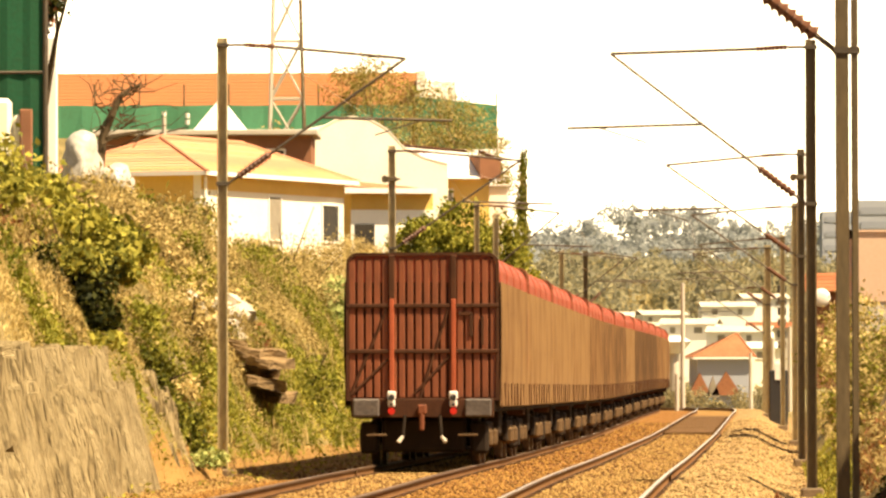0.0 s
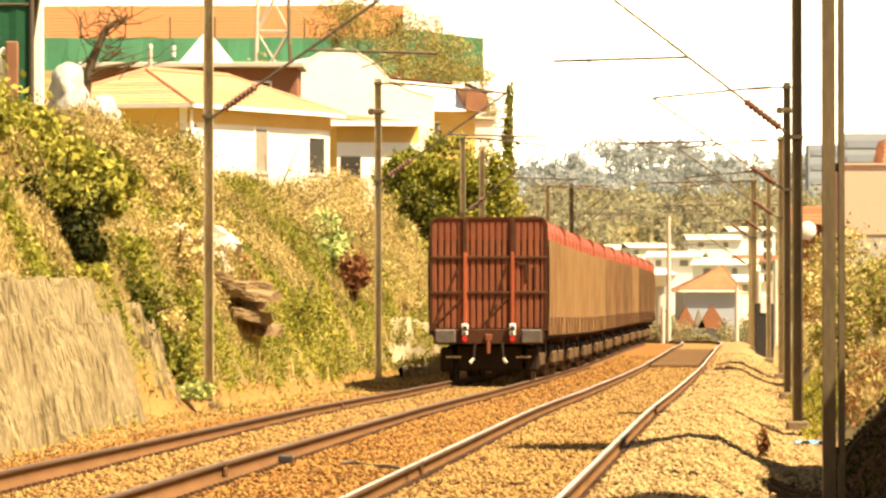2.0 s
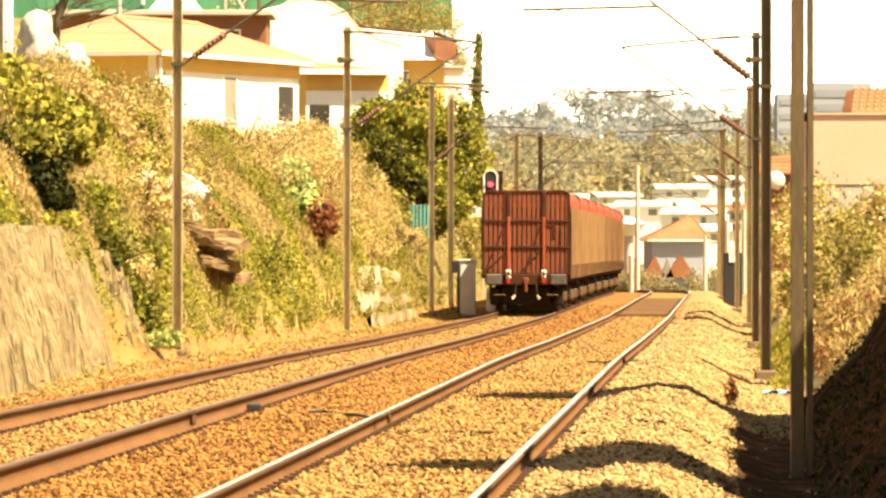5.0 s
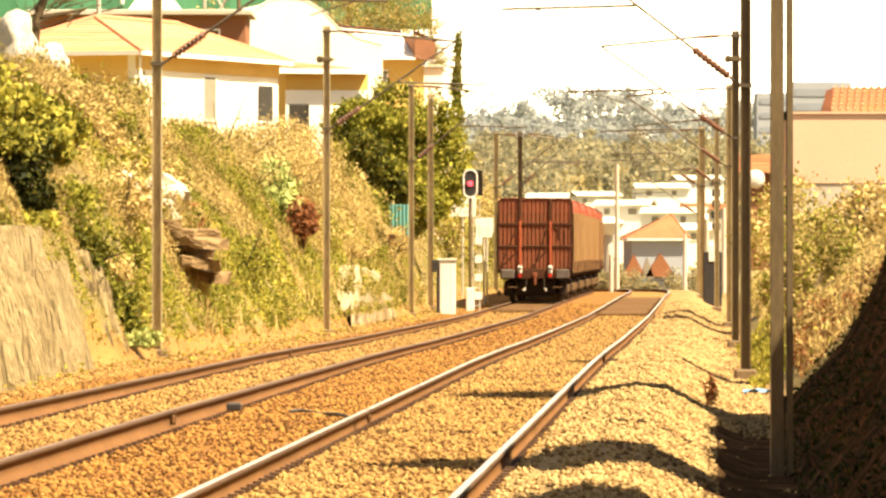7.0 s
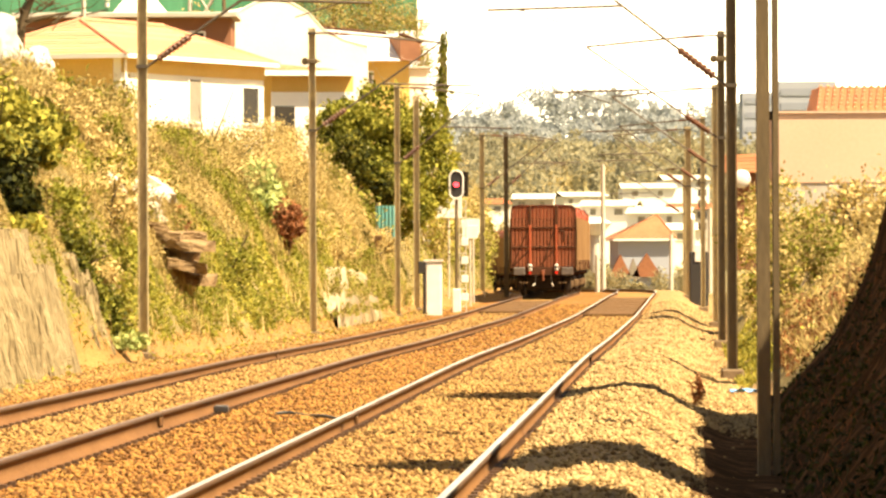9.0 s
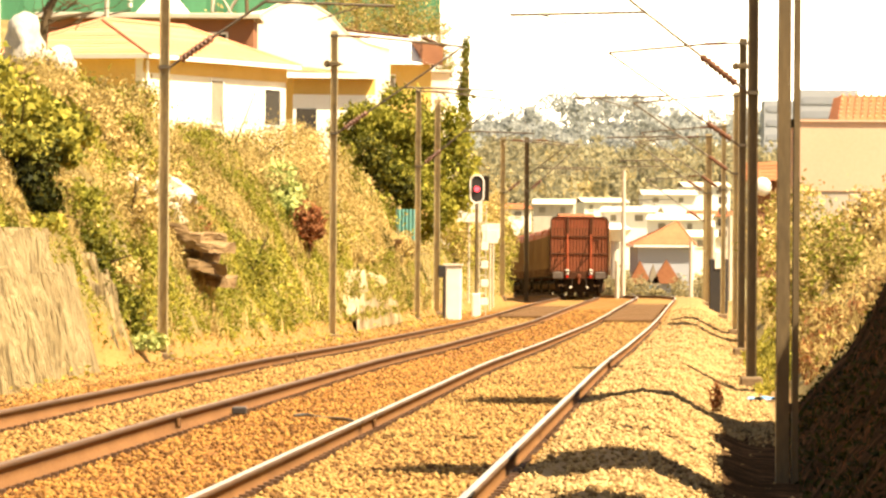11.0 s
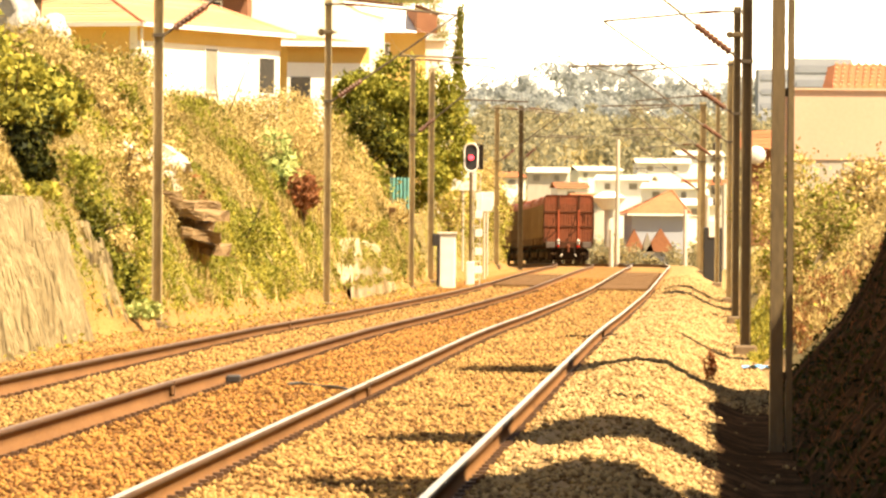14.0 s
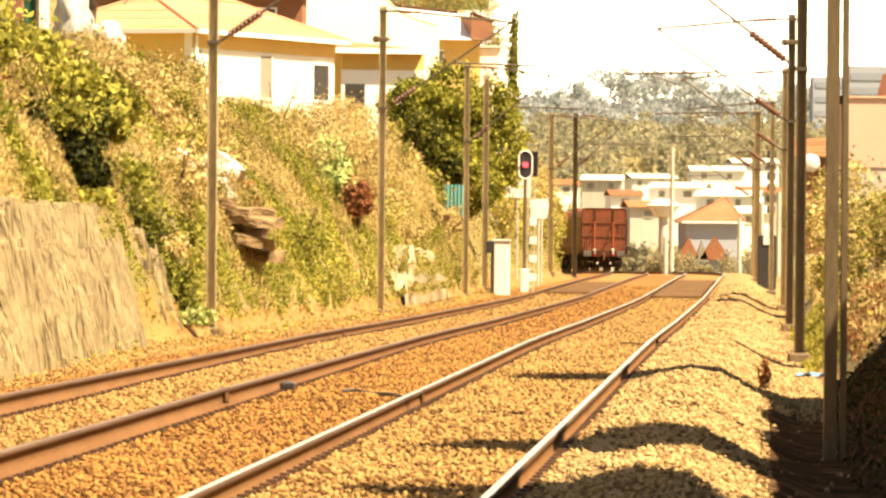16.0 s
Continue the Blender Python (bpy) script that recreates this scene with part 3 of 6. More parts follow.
def make_wagon(last):
    label = "red-brown freight wagon with dirty tarpaulin sides" + (" and tail lamps" if last else "")
    wg = thing("freight_wagon", Matrix(), label, "freight wagon", "wagons of the train")
    L = WLEN
    zb, zt = 1.11, 3.64
    # end wall, ribbed sheet inside a rounded frame
    def outline(w, lo, hi, r):
        pts = [(-w, lo), (w, lo), (w, hi - r)]
        pts += [(w - r + r * math.cos(a), hi - r + r * math.sin(a)) for a in (radians(d) for d in (15, 30, 45, 60, 75, 90))]
        pts += [(-w + r - r * math.cos(a), hi - r + r * math.sin(a)) for a in (radians(d) for d in (90, 75, 60, 45, 30, 15, 0))]
        return pts
    for yy, sg in ((0.0, -1), (L, 1)):
        end = part("end_wall", prism(outline(WW - 0.03, zb, zt - 0.03, 0.17), yy + (0.06 if sg < 0 else -0.12), yy + (0.12 if sg < 0 else -0.06)), M_WDARK, wg, "red-brown ribbed steel end wall")
        yf = yy + (0.06 if sg < 0 else -0.06)
        y0, y1 = (yf - 0.045, yf + 0.01) if sg < 0 else (yf - 0.01, yf + 0.045)
        n = 18
        for i in range(n):
            x = -WW + 0.1 + (2 * WW - 0.2) * i / (n - 1)
            part("rib", boxes((x - 0.053, x + 0.053, y0 - 0.02, y1 + 0.02, zb + 0.05, zt - 0.1), bevel=0.012), M_WRED, end)
        y0, y1 = (yf - 0.1, yf + 0.01) if sg < 0 else (yf - 0.01, yf + 0.1)
        for z in (2.73, 1.95):
            part("cross_beam", boxes((-WW, WW, y0, y1, z - 0.035, z + 0.035), bevel=0.012), M_WDARK, end, "dark red cross beam")
        for x in (-0.53, 0.53):
            part("post", boxes((x - 0.04, x + 0.04, y0 - 0.02, y1 + 0.02, zb, 2.85), bevel=0.012), M_WREDB, end, "bright red upright post")
            part("post_top", boxes((x - 0.05, x + 0.05, y0 - 0.012, y1 + 0.012, 2.85, zt - 0.04), bevel=0.012), M_WDARK, end, "dark upper post")
        # frame round the wall
        fr = outline(WW, zb, zt, 0.2)
        inn = outline(WW - 0.05, zb + 0.05, zt - 0.05, 0.16)
        bm = bmesh.new()
        ya, yb = (yf - 0.09, yf + 0.05) if sg < 0 else (yf - 0.05, yf + 0.09)
        rings = [[bm.verts.new((x, y, z)) for x, z in o] for o, y in ((fr, ya), (inn, ya), (inn, yb), (fr, yb))]
        k = len(fr)
        for a, b in ((0, 1), (1, 2), (2, 3), (3, 0)):
            for i in range(k):
                bm.faces.new((rings[a][i], rings[a][(i + 1) % k], rings[b][(i + 1) % k], rings[b][i]))
        bmesh.ops.recalc_face_normals(bm, faces=bm.faces)
        part("end_frame", bm, M_WDARK if last and sg < 0 else M_WRED, end, "rounded end frame")
        yd = yf - 0.06 if sg < 0 else yf + 0.06
        part("brace", rods(((-WW + 0.05, yd, zb + 0.05), (-0.6, yd, 2.7), 0.03), ((-0.05, yd, zb + 0.05), (0.45, yd, 2.7), 0.03), ((-0.15, yd, zb + 0.1), (0.5, yd, 1.9), 0.03), ((-WW + 0.1, yd, zb + 0.1), (-0.55, yd, 1.85), 0.03)), M_WDARK, end, "dark diagonal brace")
        part("ladder_bar", boxes((0.62, 0.86, yd - 0.03, yd, 2.56, 2.62), (0.8, 0.86, yd - 0.03, yd, 2.2, 2.6), (1.0, 1.05, yd - 0.03, yd, 2.05, 2.55), bevel=0.008), M_WDARK, end)
    # tarpaulin sides hung in panels with slight bulges, and the arched roof
    for sx in (-1, 1):
        ys = np.linspace(0.03 if last else -0.12, L + 0.12, 66)
        zs = np.linspace(zb - 0.1, zt - 0.5, 10)
        Yg, Zg = np.meshgrid(ys, zs)
        bul = 0.02 * np.sin(Yg * 9.6) + 0.03 * np.sin(Yg * 2.35 + 0.6) * np.sin((Zg - zb) * 1.4)
        Xg = sx * (WW + 0.015 + bul)
        idx = np.arange(Yg.size).reshape(Yg.shape)
        F = np.stack([idx[:-1, :-1], idx[:-1, 1:], idx[1:, 1:], idx[1:, :-1]], -1).reshape(-1, 4)
        me = fast_mesh("side_curtain", np.stack([Xg, Yg, Zg], -1).reshape(-1, 3), F if sx > 0 else F[:, ::-1], [M_TARP])
        me.shade_smooth()
        cur = part("side_curtain", me, None, wg, "brown dirt-streaked tarpaulin side")
        strap = mesh_of("strap", boxes((-0.012, 0.012, -0.02, 0.02, -0.12, 0.3)), M_WDARK)
        for i in range(10):
            part("strap", strap, None, cur, at=pose(sx * (WW + 0.03), 0.3 + i * (L - 0.6) / 9, zb))
    arc = [(WW - 0.035, zt - 0.52), (WW - 0.04, zt - 0.33)] + [(WW - 0.05 - 0.3 * (1 - math.cos(a)), zt - 0.33 + 0.3 * math.sin(a)) for a in (radians(d) for d in (20, 40, 60, 80, 90))]
    prof = arc + [(-x, z) for x, z in arc[::-1]]
    bm = prism([(x * 1.015, z + 0.015) for x, z in prof], 0.03 if last else -0.1, L + 0.1)
    part("roof", bm, M_ROOFRED, wg, "faded red tarpaulin roof")
    bm = bmesh.new()
    for j in range(len(prof) - 1):
        rod(bm, (prof[j][0] * 1.008, 0, prof[j][1] + 0.01), (prof[j + 1][0] * 1.008, 0, prof[j + 1][1] + 0.01), 0.03, 6)
    hoop = mesh_of("roof_hoop", bm, M_ROOFRED)
    for i in range(5):
        part("roof_hoop", hoop, None, wg, at=pose(0, 0.5 + i * (L - 1) / 4, 0))
    # underframe
    part("sole_bar", boxes((-1.24, -1.12, -0.02, L + 0.02, 0.92, 1.15), (1.12, 1.24, -0.02, L + 0.02, 0.92, 1.15), bevel=0.01), M_UNDER, wg)
    for yy, sg in ((0.0, -1), (L, 1)):
        part("buffer_beam", boxes((-1.22, 1.22, yy - 0.06 if sg < 0 else yy - 0.06, yy + 0.06, 0.82, 1.14), bevel=0.012), M_WDARK, wg, "dark rusty buffer beam")
        for x in (-0.96, 0.96):
            bf = part("buffer", rods(((x, yy, 0.98), (x, yy + sg * 0.17, 0.98), 0.1, 14)), M_UNDER, wg, "black steel buffer")
            hy = sorted((yy + sg * 0.17, yy + sg * 0.23))
            part("buffer_head", boxes((x - 0.23, x + 0.23, hy[0], hy[1], 0.83, 1.14), bevel=0.028), M_BUFFER, bf, "broad dusty buffer plate")
            part("bracket_box", boxes((x - 0.2, x + 0.2, min(yy, yy + sg * 0.12), max(yy, yy + sg * 0.12), 0.8, 1.12), bevel=0.03), M_UNDER, bf)
        part("draw_hook", boxes((-0.07, 0.07, min(yy, yy + sg * 0.3), max(yy, yy + sg * 0.3), 0.88, 1.04), (-0.04, 0.04, min(yy + sg * 0.2, yy + sg * 0.3), max(yy + sg * 0.2, yy + sg * 0.3), 0.6, 0.9), bevel=0.02), M_WRED, wg, "rusty red draw hook")
        for x in (-0.3, 0.3):
            hose = part("brake_hose", rods(((x, yy + sg * 0.1, 0.85), (x * 1.1, yy + sg * 0.2, 0.5), 0.03)), M_UNDER, wg)
            # coupling coloured pale to paint sunlight catching on it
            part("hose_coupling", rods(((x * 1.1, yy + sg * 0.2, 0.5), (x * 1.35, yy + sg * 0.24, 0.4), 0.03, 8, 0.04)), M_CONC, hose, "hose coupling coloured pale as a sunlit glint")
            part("step_iron", boxes((x * 2.6 - 0.17, x * 2.6 + 0.17, min(yy + sg * 0.1, yy + sg * 0.2), max(yy + sg * 0.1, yy + sg * 0.2), 0.5, 0.54), bevel=0.01), M_LITIRON, wg)
    part("centre_sill", boxes((-0.25, 0.25, 0.1, L - 0.1, 0.85, 1.1), (-1.1, 1.1, 4.6, 5.6, 0.5, 1.0), (-1.0, 1.0, 7.4, 8.4, 0.45, 1.0), bevel=0.02), M_UNDER, wg)
    # solid dark blocks added to stand in for the dim underside at each end
    for yy in (0.35, L - 0.95):
        part("under_block", boxes((-0.72, 0.72, yy, yy + 0.6, 0.22, 0.8), (-1.1, -0.8, yy, yy + 0.5, 0.2, 0.75), (0.8, 1.1, yy, yy + 0.5, 0.2, 0.75), bevel=0.05), M_UNDER, wg, "black block filling the dim gap under the wagon")
    sets = []
    for yb in (2.1, L - 2.1):
        bg = part("bogie", boxes((-1.05, -0.93, yb - 1.5, yb + 1.5, 0.34, 0.74), (0.93, 1.05, yb - 1.5, yb + 1.5, 0.34, 0.74), (-1.0, 1.0, yb - 0.16, yb + 0.16, 0.5, 0.86), bevel=0.03), M_UNDER, wg, "black cast bogie frame")
        for a in (-0.9, 0.9):
            for x in (-0.99, 0.99):
                part("axle_box", boxes((x - 0.16, x + 0.16, yb + a - 0.17, yb + a + 0.17, 0.3, 0.62), bevel=0.05), M_LITIRON, bg, "cast axle box in a sunlit tan")
            bm = rods(((-0.95, 0, 0), (0.95, 0, 0), 0.08, 10))
            for x in (-0.87, 0.87):
                rod(bm, (x - 0.06, 0, 0), (x + 0.06, 0, 0), 0.45, 28)
                rod(bm, (x - 0.08 if x > 0 else x + 0.05, 0, 0), (x - 0.05 if x > 0 else x + 0.08, 0, 0), 0.475, 28)
                for k in range(4):
                    c, s = math.cos(k * math.pi / 2), math.sin(k * math.pi / 2)
                    sx = 1 if x > 0 else -1
                    rod(bm, (x + sx * 0.05, c * 0.28, s * 0.28), (x + sx * 0.075, c * 0.28, s * 0.28), 0.06, 8)
            ws = part("wheelset", bm, M_WHEEL, wg, "worn steel wheelset", at=pose(0, yb + a, 0.45))
            sets.append(ws)
    if last:
        for x in (-0.53, 0.53):
            lp = part("tail_lamp", boxes((x - 0.075, x + 0.075, -0.14, -0.07, 1.13, 1.27), (x - 0.065, x + 0.065, -0.138, -0.07, 1.0, 1.13), bevel=0.02), M_WHITE, wg, "white tail lamp board with a dark disc")
            part("disc", rods(((x, -0.14, 1.16), (x, -0.155, 1.16), 0.055, 16)), M_BLACK, lp)
            part("disc", rods(((x, -0.138, 1.04), (x, -0.15, 1.04), 0.03, 12)), M_BLACK, lp)
            part("red_reflector", rods(((x, -0.1, 0.93), (x, -0.15, 0.93), 0.06, 14)), M_REDLENS, lp, "red reflector")
    return wg, sets


tail_wagon, tail_wheels = make_wagon(True)
plain_wagon, _ = make_wagon(False)
COUNT = 18
train = [tail_wagon, plain_wagon] + [copy_thing(plain_wagon, Matrix()) for _ in range(COUNT - 2)]


# ---- buildings ----
def wall_box(parent, name, x0, x1, y0, y1, z0, z1, m, label=""):
    return part(name, boxes((x0, x1, y0, y1, z0, z1), bevel=0.02), m, parent, label)


def tile_roof(parent, name, slopes, rows, material, label="", lift=0.012):
    """Slopes a-b (eave) to d-c (ridge) under lapping courses of tiles, each course a part of the roof."""
    bm = bmesh.new()
    for sl in slopes:
        poly(bm, [Vector(p) - Vector((0, 0, 0.03)) for p in sl])
    rf = part(name, bm, material, parent, label)
    for sl in slopes:
        a, b, c, d = map(Vector, sl)
        n = (b - a).cross((c + d) / 2 - a).normalized()
        for i in range(rows):
            u, v = i / rows, min((i + 1.12) / rows, 1.0)
            p, q, r, s = a.lerp(d, u), b.lerp(c, u), b.lerp(c, v), a.lerp(d, v)
            bm = bmesh.new()
            e, f = bm.verts.new(p + n * lift), bm.verts.new(q + n * lift)
            bm.faces.new((e, f, bm.verts.new(r), bm.verts.new(s)))
            bm.faces.new((bm.verts.new(p), bm.verts.new(q), f, e))
            part("tile_course", bm, material, rf)
    return rf


def window(parent, x0, x1, z0, z1, yface, m_in, frame_m=M_WRENDER):
    w = part("window", boxes((x0, x1, yface - 0.012, yface + 0.06, z0, z1)), m_in, parent, "dark window")
    t = 0.06
    part("frame", boxes((x0 - t, x0, yface - 0.04, yface + 0.05, z0 - t, z1 + t), (x1, x1 + t, yface - 0.04, yface + 0.05, z0 - t, z1 + t), (x0, x1, yface - 0.04, yface + 0.05, z1, z1 + t), (x0, x1, yface - 0.07, yface + 0.05, z0 - t, z0)), frame_m, w)
    return w


def hip_house(name, m, L, D, H, rise, over, wall_m, side_m, tile_m, label, wins=()):
    """Walls L wide along x and D deep, under a hipped roof of lapped tile courses; wins: x0, x1, z0, z1, glass."""
    h = thing(name, m, label, "house")
    wall_box(h, "wall", 0, L, 0, 0.25, 0, H, wall_m)
    wall_box(h, "wall", 0, L, D - 0.25, D, 0, H, wall_m)
    wall_box(h, "wall", 0, 0.25, 0.25, D - 0.25, 0, H, side_m)
    wall_box(h, "wall", L - 0.25, L, 0.25, D - 0.25, 0, H, side_m)
    o = over
    e = [(-o, -o, H), (L + o, -o, H), (L + o, D + o, H), (-o, D + o, H)]
    i = D / 2
    r0, r1 = (i, D / 2, H + rise), (max(L - i, i + 0.2), D / 2, H + rise)
    rf = tile_roof(h, "roof", [(e[0], e[1], r1, r0), (e[2], e[3], r0, r1), (e[1], e[2], r1, r1), (e[3], e[0], r0, r0)], 13, tile_m, "sunlit terracotta tile roof")
    part("ridge", rods((r0, r1, 0.09), (e[0], r0, 0.07), (e[1], r1, 0.07), (e[2], r1, 0.07), (e[3], r0, 0.07)), tile_m, rf)
    part("fascia", boxes((-o, L + o, -o - 0.02, -o + 0.05, H - 0.1, H + 0.02), (-o - 0.02, -o + 0.05, -o, D + o, H - 0.1, H + 0.02), (L + o - 0.05, L + o + 0.02, -o, D + o, H - 0.1, H + 0.02)), M_WRENDER, h)
    part("soffit", boxes((-o, L + o, -o, D + o, H - 0.06, H - 0.01)), M_WRENDER, h)
    for x0, x1, z0, z1, g in wins:
        window(h, x0, x1, z0, z1, 0.0, g)
    return h


# cream house above the cutting; its long wall looks towards the line
A1 = 69.0
h1 = hip_house("bungalow", pose(-8.73, 180, 4.0, 0, 0, A1), 10.6, 4.6, 3.24, 1.1, 0.35, M_CREAM, M_YELLOW, M_TILEPALE, "cream bungalow with a sun-bleached terracotta hip roof", [(4.85, 5.75, 1.42, 2.65, M_GREY), (8.9, 10.1, 1.45, 2.5, M_GLASS)])
part("cornice", boxes((0.0, 10.6, -0.03, -0.002, 2.75, 3.18)), M_YELLOW, h1, "ochre band under the eaves")
part("downpipe", rods(((0.12, -0.08, 0), (0.12, -0.08, 3.1), 0.05)), M_WRENDER, h1)


def annex():
    a = thing("annex", pose(-5.55, 223, 4.7, 0, 0, 15), "low yellow lean-to annex with a dark doorway", "annex")
    wall_box(a, "wall", 0, 3.0, 0, 0.2, -2.6, 3.15, M_YELLOW)
    wall_box(a, "wall", 2.8, 3.0, 0.2, 4, -2.6, 3.15, M_YELLOW)
    wall_box(a, "wall", 0, 0.2, 0.2, 4, -2.6, 3.15, M_YELLOW)
    tile_roof(a, "roof", [((-0.9, -0.5, 3.38), (3.0, -0.5, 3.22), (3.0, 4, 3.5), (-0.9, 4, 3.86))], 7, M_TILEPALE)
    part("fascia", boxes((-0.9, 3.0, -0.55, -0.48, 3.12, 3.3)), M_WRENDER, a)
    part("lintel", boxes((0.0, 3.0, -0.06, -0.003, -2.0, 2.55)), M_WRENDER, a, "white lower wall face")
    part("door", boxes((0.12, 0.85, -0.075, 0.1, 0.5, 2.05)), M_GLASS, a, "dark doorway")


annex()


def upper_houses():
    # long brown outbuilding with a pale flat roof edge
    o = thing("outbuilding", pose(-13.2, 206, 7.2), "long brown outbuilding with a pale flat roof", "outbuilding")
    wall_box(o, "wall", 0, 6.8, 0, 4, -2.5, 2.05, M_BROWNW)
    part("roof", boxes((-0.3, 7.0, -0.4, 4.3, 2.05, 2.22), bevel=0.02), M_CONC, o, "pale roof slab")
    for x in (3.5, 5.2):
        window(o, x, x + 0.7, 1.1, 1.55, 0.0, M_GLASS)
    # white pyramid roof
    p = thing("pavilion", pose(-10.7, 236, 8.8), "pavilion with a white pyramid roof", "pavilion")
    wall_box(p, "wall", -0.8, 0.8, -0.8, 0.8, 0, 1.6, M_WRENDER)
    bm = bmesh.new()
    for k in range(4):
        c = [(-1.1, -1.1), (1.1, -1.1), (1.1, 1.1), (-1.1, 1.1)]
        (ax, ay), (bx, by) = c[k], c[(k + 1) % 4]
        poly(bm, ((ax, ay, 1.6), (bx, by, 1.6), (0, 0, 3.0)))
    part("roof", bm, M_WHITE, p, "white pyramid roof")
    # white hall with a rounded gable
    w = thing("white_hall", pose(-7.04, 230, 5.6, 0, 0, 12), "cream rendered hall with a rounded gable", "hall")
    prof = [(0, -2), (4.95, -2), (4.95, 3.5), (4.1, 3.7), (3.3, 4.1), (2.7, 4.75), (2.05, 5.1), (1.4, 5.2), (0.85, 5.1), (0.3, 4.8), (0, 4.6)]
    part("wall", prism(prof, 0, 0.3), M_CREAM, w)
    part("body", prism([(x * 0.99 + 0.02, z * 0.985) for x, z in prof], 0.3, 7), M_CREAM, w)
    part("coping", prism([(x, z + 0.06) for x, z in prof[2:]] + [(x, z) for x, z in prof[:1:-1]], -0.02, 0.32), M_CREAM, w)
    # ochre house with a mono-pitch white roof and a brown gable end
    y = thing("ochre_house", pose(-3.45, 243, 5.3, 0, 0, 10), "ochre house with a pale sloping roof and brown gable", "house")
    wall_box(y, "wall", 0, 2.75, 0, 0.25, -3.5, 3.7, M_YELLOW)
    wall_box(y, "wall", 2.5, 2.75, 0.25, 5, -3.5, 3.7, M_YELLOW)
    wall_box(y, "wall", 0, 0.25, 0.25, 5, -3.5, 3.7, M_YELLOW)
    tile_roof(y, "roof", [((-0.4, -0.4, 3.65), (2.35, -0.4, 3.65), (2.35, 2.9, 4.75), (-0.4, 2.9, 5.0))], 8, M_WRENDER, "pale sunlit roof slope")
    part("gable", prism([(2.35, 3.65), (3.15, 3.65), (3.15, 4.3), (2.35, 4.55)], -0.35, 2.9), M_BROWNW, y, "brown gable end")
    part("eave", rods(((-0.4, 2.8, 5.05), (2.35, 2.8, 4.8), 0.05)), M_WDARK, y)
    part("verge", rods(((2.35, 0, 4.7), (3.25, 0, 4.36), 0.06)), M_WDARK, y)
    window(y, 0.35, 1.3, 2.7, 3.2, 0.0, M_GREY)
    s = thing("stair_tower", pose(-0.75, 246, 5.4), "small white stair tower behind the tree", "tower")
    wall_box(s, "wall", 0, 0.75, 0, 0.8, -3.5, 3.3, M_WRENDER)
    part("cap", boxes((-0.1, 0.85, -0.1, 0.9, 3.3, 3.4), bevel=0.02), M_CONC, s)


upper_houses()


def hangar():
    h = thing("hangar", pose(-21.5, 300, 11.5), "long hangar with a weathered orange roof", "hangar")
    part("wall", boxes((0, 17.2, 0, 20, -1, 2.2)), M_BROWNW, h)
    tile_roof(h, "roof", [((-0.5, -0.6, 2.0), (17.4, -0.6, 2.0), (17.4, 6, 4.5), (-0.5, 6, 4.5))], 14, M_HANGAR, "weathered orange sheet roof")
    part("parapet", boxes((17.2, 17.6, -0.4, 6, 2.0, 4.3), (17.5, 19.0, 2, 2.3, 2.6, 3.9)), M_WRENDER, h, "pale parapet end")
    f = thing("netting_fence", pose(-21.5, 297, 12.35), "tall green netting fence on thin posts", "fence")
    bm = bmesh.new()
    for i in range(34):
        x0, x1 = i * 0.5, i * 0.5 + 0.5
        a, b = 0.08 * math.sin(i * 1.3), 0.08 * math.sin((i + 1) * 1.3)
        poly(bm, ((x0, a, 0.0), (x1, b, 0.0), (x1, b * 0.3, 1.7 + 0.02 * math.sin((i + 1) * 0.9)), (x0, a * 0.3, 1.7 + 0.02 * math.sin(i * 0.9))))
    part("netting", bm, M_GREEN, f, "green shade netting")
    for i in range(9):
        part("post", rods(((i * 2.1, 0.08, -2.0), (i * 2.1, 0.08, 2.7), 0.04)), M_MAST, f)
    g = thing("netting_fence", pose(-4.1, 281, 11.2), "green netting fence beside brown scrub", "fence")
    bm = bmesh.new()
    for i in range(8):
        x0, x1 = i * 0.45, i * 0.45 + 0.45
        poly(bm, ((x0, 0.06 * (i % 2), 0.2), (x1, 0.06 * ((i + 1) % 2), 0.2), (x1, 0, 2.5 - 0.05 * i), (x0, 0, 2.5 - 0.05 * i + 0.05)))
    part("netting", bm, M_GREEN, g)
    for x in (0, 1.8, 3.6):
        part("post", rods(((x, 0.08, -0.8), (x, 0.08, 2.7), 0.04)), M_CONC, g)


hangar()


def lattice_tower(x, y, z, w, h):
    t = thing("lattice_tower", pose(x, y, z), "pale lattice steel power tower", "pylon")
    c = [(-w, -w), (w, -w), (w, w), (-w, w)]
    for a, b in c:
        part("leg", rods(((a, b, 0), (a * 0.45, b * 0.45, h), 0.06, 6)), M_CONC if a < 0 else M_MAST, t)
    n = 6
    for i in range(n):
        z0, z1 = h * i / n, h * (i + 1) / n
        s0, s1 = 1 - 0.55 * i / n, 1 - 0.55 * (i + 1) / n
        for k in range(4):
            (ax, ay), (bx, by) = c[k], c[(k + 1) % 4]
            part("brace", rods(((ax * s0, ay * s0, z0), (bx * s1, by * s1, z1), 0.035, 6), ((bx * s0, by * s0, z0), (ax * s1, ay * s1, z1), 0.035, 6), ((ax * s1, ay * s1, z1), (bx * s1, by * s1, z1), 0.035, 6)), M_CONC, t)


lattice_tower(-8.9, 255, 10.2, 0.72, 14)


